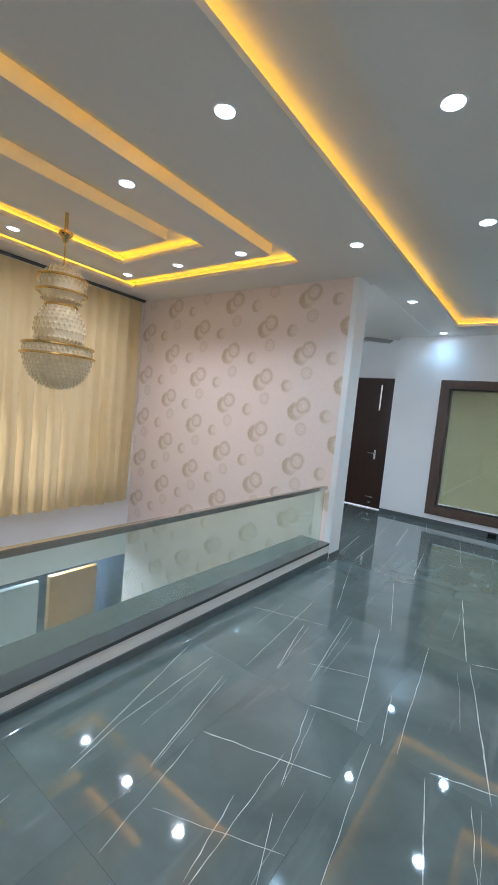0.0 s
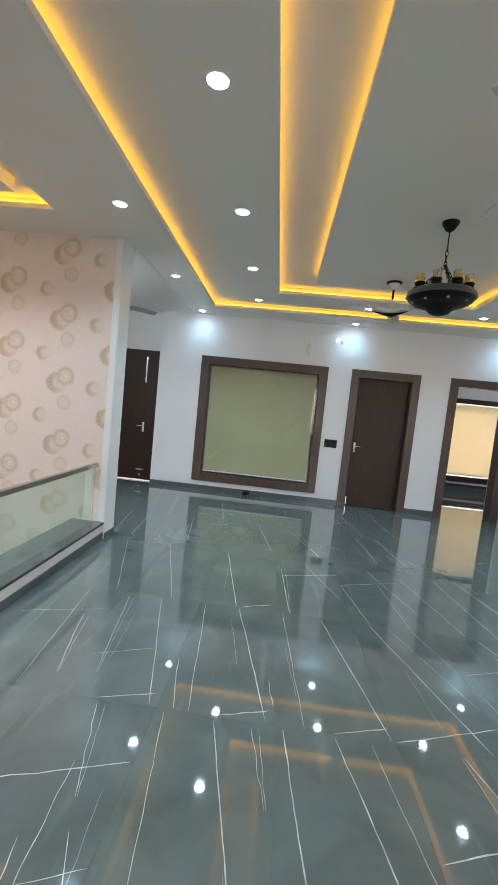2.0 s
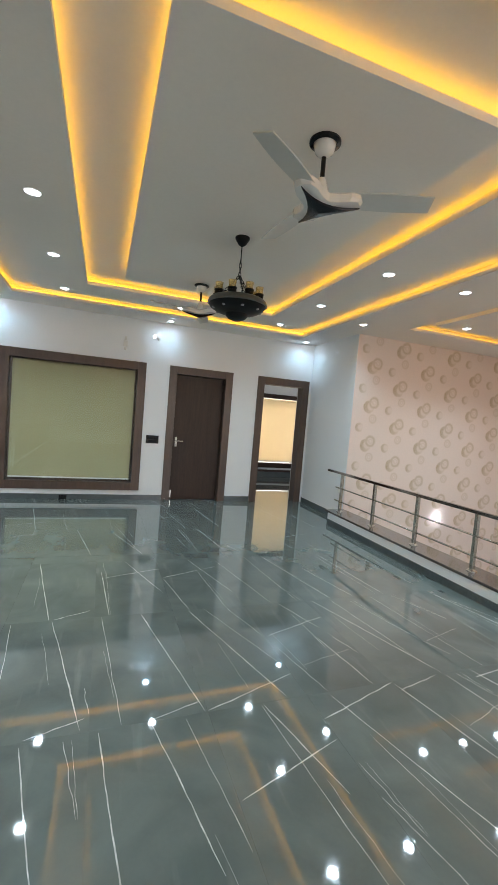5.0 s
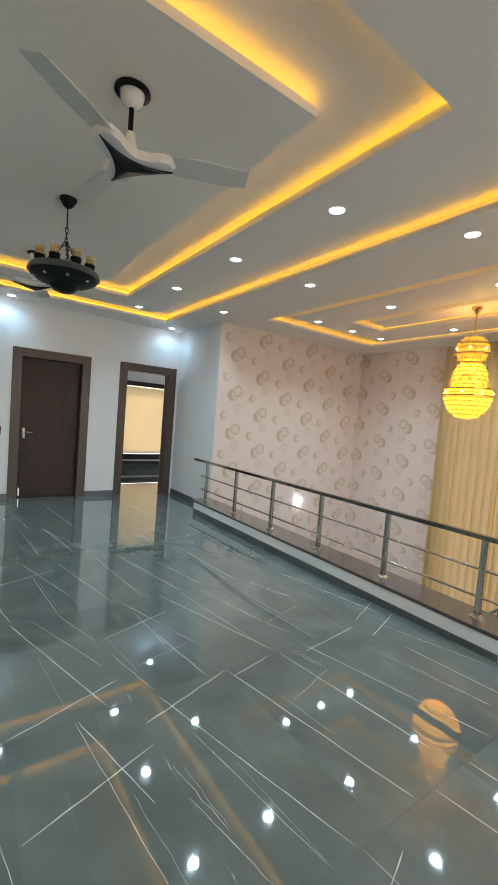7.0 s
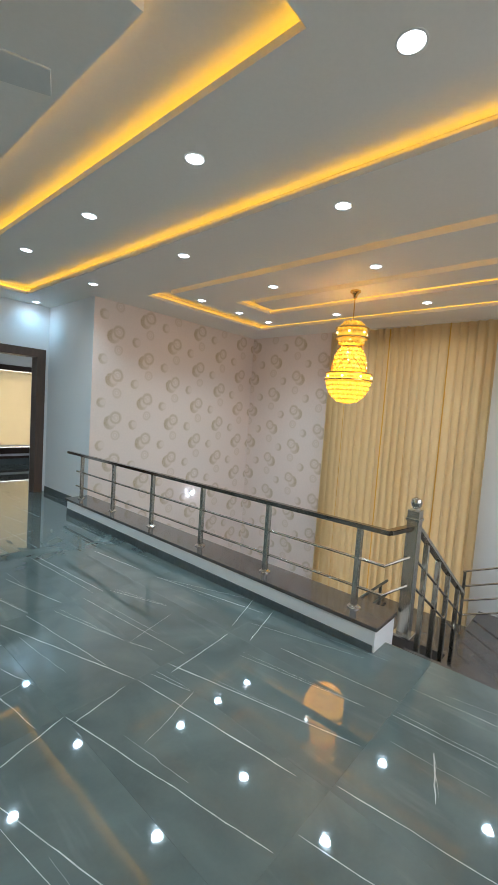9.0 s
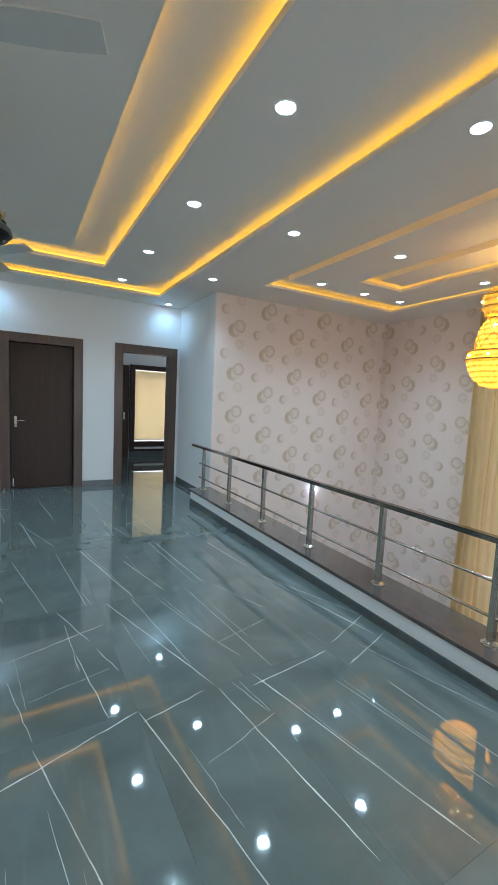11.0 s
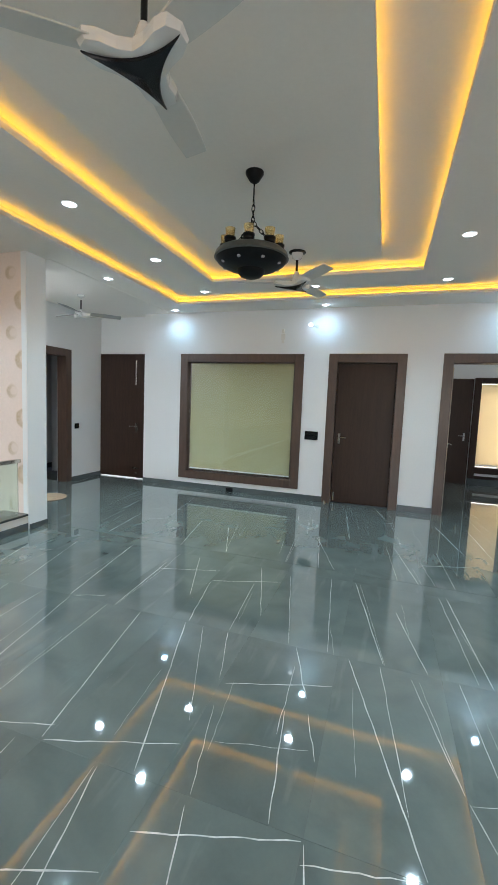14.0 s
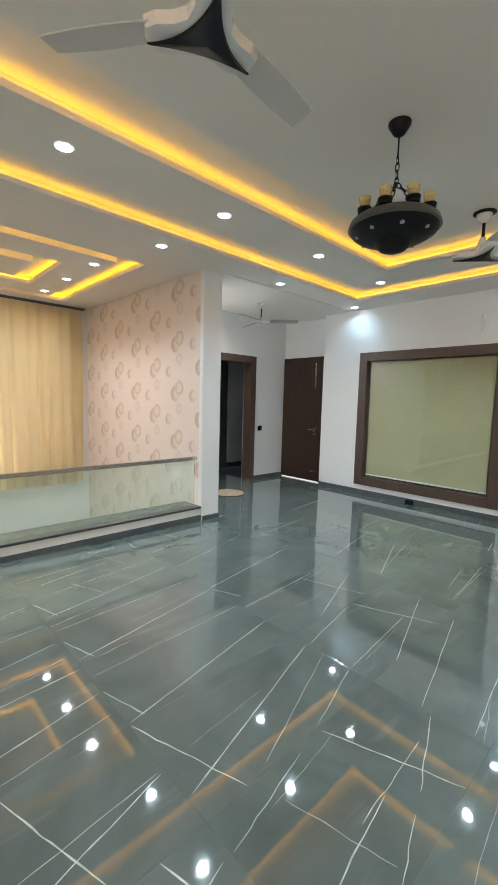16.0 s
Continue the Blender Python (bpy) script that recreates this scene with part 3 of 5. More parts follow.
hb = part("door_handle", tube([(0.04, 0.76, 1.06), (0.09, 0.76, 1.06), (0.095, 0.66, 1.06)], 0.010), CHROME, leaf_b, "chrome lever handle")

door_c = tagged(new("door_3"), "closed dark brown door with a long steel pull", "door", kind="structure")
part("door_leaf", box((-1.885, LOBBY_Y - 0.05, 0.008), (-0.70, LOBBY_Y - 0.004, 2.465), 0.003), WOOD, door_c)
part("side_stile", box((-1.0, LOBBY_Y - 0.058, 0.008), (-0.70, LOBBY_Y - 0.051, 2.465), 0.002), WOOD, door_c)
part("pull_bar", box((-1.04, LOBBY_Y - 0.085, 1.86), (-1.01, LOBBY_Y - 0.06, 2.34), 0.004), STEEL, door_c, "long brushed steel pull")
lever(door_c, -1.02, LOBBY_Y - 0.058, 1.04, -1)
part("floor_bolt", boxes(((-1.10, LOBBY_Y - 0.07, 0.19), (-0.96, LOBBY_Y - 0.058, 0.215)), ((-1.04, LOBBY_Y - 0.07, 0.08), (-1.0, LOBBY_Y - 0.058, 0.12)), bevel=0.003), STEEL, door_c)
# emissive strip in place of light coming under the door
part("threshold_gap", box((-1.86, LOBBY_Y - 0.045, -0.020), (-0.76, LOBBY_Y - 0.02, 0.0055)), DOORGAP, door_c, "glowing strip for the light under the door")

door_d = tagged(new("door_4"), "open doorway to a dark room in a brown frame", "door", kind="structure")
for y0, y1, z0, z1 in ((6.29, 6.42, BASE, 2.44), (7.26, 7.395, BASE, 2.44), (6.42, 7.26, 2.31, 2.44)):
    part("jamb" if z0 < 0 else "head", box((LOBBY_X - 0.18, y0, z0), (LOBBY_X + 0.025, y1, z1), 0.004), WOODFRAME, door_d)
leaf_d = part("door_leaf", box((-0.84, 0, 0.012), (0, 0.04, 2.3), 0.003), WOOD, door_d, "dark door leaf standing open")
leaf_d.matrix_basis = pose(LOBBY_X - 0.19, 6.44, 0, 0, 0, -40)

win = tagged(new("window_1"), "large window in a brown wooden frame with an olive roller blind", "window", kind="structure")
for lo, hi, nm in (((0.022, 0.15, 0), (0.170, 2.45, 0), "jamb"), ((2.175, 0.15, 0), (2.32, 2.45, 0), "jamb"), ((0.170, 2.305, 0), (2.175, 2.45, 0), "head"), ((0.170, 0.15, 0), (2.175, 0.29, 0), "sill")):
    part(nm, box((lo[0], FAR_Y - 0.028, lo[1]), (hi[0], FAR_Y + 0.16, hi[1]), 0.004), WOODFRAME, win)
for lo, hi in (((0.170, 0.29), (0.218, 2.305)), ((2.127, 0.29), (2.175, 2.305)), ((0.218, 2.255), (2.127, 2.305)), ((0.218, 0.29), (2.127, 0.335))):
    part("inner_frame", box((lo[0], FAR_Y + 0.10, lo[1]), (hi[0], FAR_Y + 0.16, hi[1]), 0.003), WOODFRAME, win)
part("pane", box((0.1705, FAR_Y + 0.03, 0.2905), (2.1745, FAR_Y + 0.036, 2.3045)), PANE, win).visible_shadow = False
blind = thing("roller_blind", (1.173, FAR_Y + 0.06, 2.27), "olive green fabric roller blind, fully lowered", "blind")
part("roller_tube", tube([(-0.96, 0.02, 0.0), (0.96, 0.02, 0.0)], 0.025, 16), BLINDGREEN, blind, smooth=True)
part("fabric", box((-0.965, 0.0, -1.925), (0.965, 0.003, 0.0)), BLINDGREEN, blind)
part("bottom_bar", box((-0.967, -0.008, -1.942), (0.967, 0.012, -1.92), 0.004), TRIMWHITE, blind)
# added out of sight so no sky light comes through the blind
structure("wall_window_back", boxes(((-0.1, FAR_Y + 0.26, 0), (2.4, FAR_Y + 0.30, 2.6))), PAINT, "unseen wall added behind the blind to keep it from being backlit", "wall")

# added blocker: keeps sky light out of the door's gaps
structure("wall_leak_block", boxes(((2.5, FAR_Y + 0.26, 0), (4.31, FAR_Y + 0.30, 2.6))), PAINT, "unseen wall added behind the closed door against leaking light", "wall")

# ---- room beyond the open doorway ----
B_Y = 11.5
structure("wall_bedroom_west", boxes(((4.32, FAR_Y + 0.24, BASE), (4.44, B_Y, 3.0))), PAINT, "white bedroom wall", "wall")
# side opening is added, out of view, to brighten the bedroom
wall_with_holes("wall_bedroom_east", "x", 8.6, 0.1, FAR_Y + 0.24, B_Y, BASE, 3.0, [(9.2, 10.8, 0.9, 2.2)], PAINT, "unseen white bedroom wall, opening added for a fill lamp")
wall_with_holes("wall_bedroom_north", "y", B_Y, 0.2, 4.32, 8.7, BASE, 3.0, [(5.66, 7.4, 0.36, 2.24)], PAINT, "white bedroom wall with a wide window")
structure("wall_bedroom_south", boxes(((6.2, FAR_Y, BASE), (8.7, FAR_Y + 0.24, 3.0))), PAINT, "white bedroom wall", "wall")
structure("ceiling_bedroom", boxes(((4.32, FAR_Y + 0.24, 2.9), (8.7, B_Y, 3.0))), CEIL, "white bedroom ceiling", "ceiling")
win_b = tagged(new("window_2"), "bedroom window in a dark frame with a cream blind", "window", kind="structure")
for lo, hi, nm in (((5.52, 0.10), (5.66, 2.36), "jamb"), ((7.4, 0.10), (7.54, 2.36), "jamb"), ((5.66, 2.24), (7.4, 2.36), "head"), ((5.66, 0.22), (7.4, 0.36), "sill"), ((5.66, 0.10), (7.4, 0.16), "sill_panel")):
    part(nm, box((lo[0], B_Y - 0.03, lo[1]), (hi[0], B_Y + 0.12, hi[1]), 0.004), WOOD, win_b)
part("pane", box((5.66, B_Y + 0.12, 0.36), (7.4, B_Y + 0.128, 2.24)), PANE, win_b).visible_shadow = False
blind_b = thing("roller_blind", (6.53, B_Y + 0.06, 2.2), "cream fabric roller blind lit by daylight", "blind")
part("fabric", box((-0.86, 0.0, -1.79), (0.86, 0.003, -0.02)), BLINDCREAM, blind_b)
part("bottom_bar", box((-0.86, -0.008, -1.81), (0.86, 0.012, -1.78), 0.004), TRIMWHITE, blind_b)
part("roller_tube", tube([(-0.86, 0.02, 0.0), (0.86, 0.02, 0.0)], 0.02, 12), BLINDCREAM, blind_b, smooth=True)
structure("baseboard", boxes(((5.52, B_Y - 0.045, BASE), (7.54, B_Y - 0.001, 0.098)), bevel=0.004), SKIRT, "dark grey plinth under the bedroom window", "skirting")
door_e = tagged(new("door_5"), "dark brown bedroom door beside the window", "door", kind="structure")
part("door_leaf", box((4.62, B_Y - 0.05, -0.07), (5.50, B_Y - 0.005, 2.33), 0.004), WOOD, door_e)
lever(door_e, 5.38, B_Y - 0.05, 1.05, -1)
daylight = new("bedroom_daylight", bpy.data.lights.new("bedroom_daylight", "AREA"))
daylight.data.shape, daylight.data.size, daylight.data.size_y = "RECTANGLE", 1.7, 1.85
daylight.data.energy, daylight.data.color = 24.0, (1.0, 0.95, 0.85)
daylight.matrix_world = look((6.53, B_Y + 0.30, 1.3), (6.53, B_Y - 1, 1.3))

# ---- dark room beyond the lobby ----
# darkness of the room is in the wall colour
structure("wall_dark_room", boxes(((-3.4, 5.2, 0), (-3.3, 9.0, 3.0)), ((-4.6, 5.15, 0), (-2.12, 5.2, 3.0)), ((-4.6, 8.9, 0), (-2.12, 9.0, 3.0)), ((-4.6, 5.15, 2.96), (-2.12, 9.0, 3.06))), DARKWALL, "walls of an unlit room, its darkness put into their grey-blue", "wall")


structure("panel_dark_room", boxes(((-3.299, 7.86, 0.12), (-3.27, 8.39, 2.48)), bevel=0.006), PAINT, "pale grey board on the wall of the unlit room", "wall panel")


# daylight in the windows behind the curtains, and two added fill lamps
def area_lamp(name, at, to, w, h, energy, color):
    lamp = new(name, bpy.data.lights.new(name, "AREA"))
    lamp.data.shape, lamp.data.size, lamp.data.size_y = "RECTANGLE", w, h
    lamp.data.energy, lamp.data.color = energy, color
    lamp.matrix_world = look(at, to)


area_lamp("well_daylight", (WELL_X - 0.12, 1.5, 1.6), (0, 1.5, 1.6), 5.9, 2.6, 16.0, (1.0, 0.93, 0.80))
# made-up south opening: fill for the hall's ceiling and walls
area_lamp("south_fill", (5.25, BACK_Y - 0.1, 1.7), (5.25, 5, 1.7), 4.6, 1.9, 38.0, (1.0, 0.93, 0.84))
area_lamp("stair_daylight", (STAIR_X + 0.12, 3.22, 0.3), (0, 3.22, 0.3), 2.4, 5.1, 15.0, (1.0, 0.91, 0.74))
# bluish fill through the added side opening
area_lamp("bedroom_side_fill", (8.66, 10.0, 1.55), (0, 10.0, 1.55), 1.55, 1.25, 9.0, (0.80, 0.92, 1.0))

# ---- kerb and glass railing at the open well ----
structure("curb_well", boxes(((-0.62, BACK_Y, -0.35), (-0.275, WELL_Y - 0.003, 0.155))), TRIMWHITE, "cream painted kerb along the open well", "kerb")
structure("curb_well_skirt", boxes(((-0.2745, BACK_Y, BASE), (-0.2635, WELL_Y - 0.005, 0.068)), bevel=0.002), SKIRT, "dark skirting tile at the foot of the cream kerb", "skirting")
structure("curb_well_top", boxes(((-0.64, BACK_Y, 0.156), (-0.262, WELL_Y - 0.004, 0.182)), bevel=0.004), GRANITE_GREY, "polished grey granite kerb top", "kerb")
rail_l = thing("glass_railing", (-0.39, 1.2, 0.182), "frameless glass railing with a steel handrail", "railing")
for y0, y1 in ((-3.75, -0.4), (-0.396, 3.63)):
    p = part("pane", box((-0.006, y0, 0.0), (0.006, y1, 0.60), 0.0015), GLASS, rail_l)
    p.visible_shadow = False
part("handrail", rect_bar((0, -3.75, 0.625), (0, 3.66, 0.625), 0.055, 0.042), STEEL, rail_l, "brushed steel handrail")

# ---- kerb and steel railing at the stairs ----
KX0, KX1, KY0, KY1 = 5.262, 5.60, 1.645, 6.36
structure("curb_stair", boxes(((KX0, KY0, -0.35), (KX1, KY1, 0.165))), PAINT, "white painted kerb along the stair well", "kerb")
structure("curb_stair_skirt", boxes(((KX0 - 0.012, KY0 + 0.01, BASE), (KX0 - 0.001, KY1 - 0.01, 0.062)), bevel=0.002), SKIRT, "dark skirting tile at the kerb's foot", "skirting")
structure("curb_stair_top", boxes(((KX0 - 0.007, KY0 - 0.012, 0.166), (KX1 + 0.02, KY1 + 0.08, 0.196)), bevel=0.005), GRANITE, "polished brown granite kerb top", "kerb")
RX = 5.43
rail_r = thing("steel_railing", (RX, 4.0, 0.196), "steel railing with square posts and two thin bars", "railing")
for y in (1.90, 2.785, 3.665, 4.54, 5.41, 6.28):
    p = part("post", box((-0.02, y - 4.0 - 0.02, 0), (0.02, y - 4.0 + 0.02, 0.625), 0.003), STEEL, rail_r)
    part("base_flange", lathe([(0.0, 0.0), (0.052, 0.0), (0.052, 0.006), (0.03, 0.022), (0.0, 0.022)], 24, (0, y - 4.0, 0)), CHROME, p, smooth=True)
part("handrail", rect_bar((0, 6.72 - 4, 0.635), (0, 1.66 - 4, 0.635), 0.06, 0.035), RAILSTEEL, rail_r, "polished steel handrail with a dark reflection put into its colour")
part("handrail_return", rect_bar((-0.0, 1.68 - 4, 0.635), (0.228, 1.61 - 4, 0.65), 0.06, 0.035), RAILSTEEL, rail_r)
for z in (0.155, 0.375):
    part("bar", tube([(0.025, 6.5 - 4, z), (0.025, 1.70 - 4, z), (0.228, 1.60 - 4, z + 0.05)], 0.011, 10), STEEL, rail_r, smooth=True)

newel = thing("newel_post", (5.70, 1.60, 0.0), "square steel newel post with a ball top", "newel post")
part("shaft", box((-0.044, -0.044, 0.0), (0.044, 0.044, 0.98), 0.005), STEEL, newel)
part("base_plate", box((-0.07, -0.07, 0.0), (0.07, 0.07, 0.02), 0.004), STEEL, newel)
part("ball", lathe([(0.0, 0.98), (0.034, 0.98), (0.024, 0.992), (0.036, 1.008), (0.043, 1.034), (0.035, 1.062), (0.0, 1.078)], 24), CHROME, newel, "polished ball top", smooth=True)
part("collar", box((-0.052, -0.052, 0.90), (0.052, 0.052, 0.92), 0.004), CHROME, newel)

# ---- stairs going down beside the kerb ----
SX, RISE, RUN = 5.50, 0.172, 0.28
stairs = tagged(new("stairs"), "dark polished granite stairs going down", "stairs", kind="structure")
for i in range(5):
    z = -RISE * (i + 1)
    part("step", box((SX + RUN * i, 0.25, z - 0.15), (SX + RUN * (i + 1) + 0.02, 1.56, z), 0.004), GRANITE, stairs)
LANDZ = -RISE * 6
part("landing", box((SX + RUN * 5, 0.25, LANDZ - 0.16), (STAIR_X - 0.02, 1.75, LANDZ), 0.004), GRANITE, stairs)
part("half_landing", box((STAIR_X - 1.3, 1.751, LANDZ - 0.16 - RISE), (STAIR_X - 0.3, 3.3, LANDZ - RISE), 0.004), GRANITE, stairs)
for i in range(9):
    z = LANDZ - RISE * (i + 2)
    part("step", box((STAIR_X - 1.3 - RUN * (i + 1), 1.82, z - 0.15), (STAIR_X - 1.3 - RUN * i + 0.02, 3.3, z), 0.004), GRANITE, stairs)
hand = thing("stair_railing", (5.70, 1.60, 0.0), "steel stair railing that slopes down", "railing")
SL = RISE / RUN
part("handrail", rect_bar((0.03, 0, 0.86), (1.72, 0, 0.86 - 1.69 * SL), 0.06, 0.04), STEEL, hand)
for z in (0.62, 0.40):
    part("bar", tube([(0.03, 0, z), (1.72, 0, z - 1.69 * SL)], 0.011), STEEL, hand, smooth=True)
for x in (0.35, 0.72, 1.09, 1.5):
    part("post", box((x - 0.02, -0.02, max(-x * SL - 0.14, LANDZ)), (x + 0.02, 0.02, 0.86 - x * SL), 0.003), STEEL, hand)
low = thing("lower_railing", (8.15, 3.0, -1.9), "dark steel railing along the lower flight", "railing")
for z in (0.95, 0.72):
    part("bar", tube([(-0.5, 0, z + 0.05), (0.75, 0, z + 0.05)], 0.02), PEWTER, low, smooth=True)
for x in (-0.3, 0.5):
    part("post", box((x - 0.018, -0.018, -0.9), (x + 0.018, 0.018, 0.98), 0.003), PEWTER, low)
far_rail = thing("landing_railing", (8.95, 1.2, LANDZ), "steel railing before the stair window", "railing")
for z in (0.90, 0.68, 0.47, 0.26):
    part("bar", tube([(0.0, 0.75, z - 0.30), (0.0, -0.9, z + 0.42)], 0.013), STEEL, far_rail, smooth=True)
for y in (0.72, 0.1, -0.6):
    part("post", box((-0.018, y - 0.018, -0.17 if y > 0.5 else 0.0), (0.018, y + 0.018, 0.93 - 0.436 * y), 0.003), STEEL, far_rail)
structure("floor_lower_stair", boxes(((5.0, BACK_Y, LOW_Z - 0.1), (9.5, 6.7, LOW_Z))), GRANITE, "dark floor of the storey below", "floor")
structure("wall_below_curb", boxes(((KX1 - 0.02, 3.2, LOW_Z), (KX1 - 0.005, STAIR_Y, -0.351))), PAINT, "white wall below the kerb", "wall")


# ---- curtains ----
def curtain(name, x, y0, y1, z0, z1, fold, mat, label, lining=(), depth=1.0):
    e = thing(name, (x, (y0 + y1) / 2, z1), label, "curtain")
    spans = [(y0, y1, mat)]
    for a, b in lining:
        cut = []
        for s in spans:
            if s[2] is mat and s[0] < a and s[1] > b:
                cut += [(s[0], a, mat), (a, b, LINING), (b, s[1], mat)]
            else:
                cut.append(s)
        spans = cut
    for a, b, mt in spans:
        n = max(6, int((b - a) / fold * 10))
        bm = bmesh.new()
        rows = 9
        grid = []
        for r in range(rows):
            h = r / (rows - 1)
            line = []
            for i in range(n + 1):
                y = a + (b - a) * i / n
                ph = 2 * math.pi * y / fold + 3.4 * noise.noise((y * 1.3, 0, 3.1 + x)) + 1.1 * noise.noise((y * 4.1, h * 1.2, 7))
                d = (0.026 + 0.02 * h + 0.024 * noise.noise((y * 2.2, h, 4.4 + x))) * math.sin(ph) + 0.018 * math.sin(2 * ph + 1) * (0.3 + 0.7 * h) + 0.02 * noise.noise((y * 2.5, h * 3, 1))
                hem = 0.02 * noise.noise((y * 4, 9, 2)) if r == rows - 1 else 0
                line.append(bm.verts.new((d * depth, y - (y0 + y1) / 2, (z0 - z1) * h + hem)))
            grid.append(line)
        for r in range(rows - 1):
            for i in range(n):
                bm.faces.new((grid[r][i], grid[r][i + 1], grid[r + 1][i + 1], grid[r + 1][i]))
        bmesh.ops.solidify(bm, geom=list(bm.faces), thickness=0.004)
        part("panel" if mt is mat else "strip_panel", bm, mt, e, "" if mt is mat else "mustard strip, lining where wide, drawn dark fold where thin", smooth=True)
    return e


curtain("curtain", WELL_X + 0.16, -2.4, 4.72, -0.03, CEIL_Z - 0.07, 0.20, CURTAIN, "long cream curtain in soft folds over the open well")
# wide strip is lining; the three thin ones draw dark folds in colour
curtain("curtain", STAIR_X - 0.14, 1.86, 4.52, -2.9, CEIL_Z - 0.05, 0.125, CURTAIN_PEACH, "floor-length cream and gold curtain in the stair well", [(4.125, 4.165), (3.42, 3.437), (3.02, 3.037), (2.48, 2.497)], 1.0)
rod = thing("curtain_rod", (WELL_X + 0.14, 1.2, CEIL_Z - 0.04), "dark curtain track under the ceiling", "curtain rod")
part("track", tube([(0, -3.6, 0), (0, 3.55, 0)], 0.014), PEWTER, rod, smooth=True)
part("rail", box((-0.06, -3.6, 0.015), (-0.03, 3.6, 0.038)), PEWTER, rod)

# ---- storey below the open well ----
structure("floor_lower_hall", boxes(((-7.5, BACK_Y, LOW_Z - 0.1), (-0.3, 6.0, LOW_Z))), GRANITE_GREY, "polished floor of the storey below", "floor")
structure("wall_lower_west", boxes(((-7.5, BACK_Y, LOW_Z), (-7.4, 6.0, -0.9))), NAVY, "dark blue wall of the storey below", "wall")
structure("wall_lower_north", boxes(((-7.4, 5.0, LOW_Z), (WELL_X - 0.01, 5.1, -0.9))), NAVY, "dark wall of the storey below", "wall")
structure("wall_lower_east", boxes(((-0.63, BACK_Y, LOW_Z), (-0.55, WELL_Y, -0.36))), PAINT, "white wall below the glass railing", "wall")
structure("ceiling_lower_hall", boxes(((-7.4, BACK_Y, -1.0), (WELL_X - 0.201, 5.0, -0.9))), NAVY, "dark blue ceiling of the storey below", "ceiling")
structure("ochre_panel", boxes(((-4.6, 3.9, LOW_Z + 0.1), (-4.5, 4.75, -1.35)), bevel=0.01), ORANGE, "ochre painted wall panel in the storey below", "wall panel")
# upright slab set where the storey below looks white
structure("white_slab", boxes(((-4.4, 1.2, LOW_Z), (-4.3, 3.62, -1.28))), PAINT, "white upright slab in the storey below", "wall")
# unseen lamp, added to brighten the panels down there
lamp_low = thing("lower_ceiling_lamp", (-4.9, 4.0, -1.002), "unseen square lamp added to light the storey below", "ceiling lamp")
part("lens", box((-0.2, -0.2, -0.02), (0.2, 0.2, -0.001), 0.003), LENS, lamp_low)


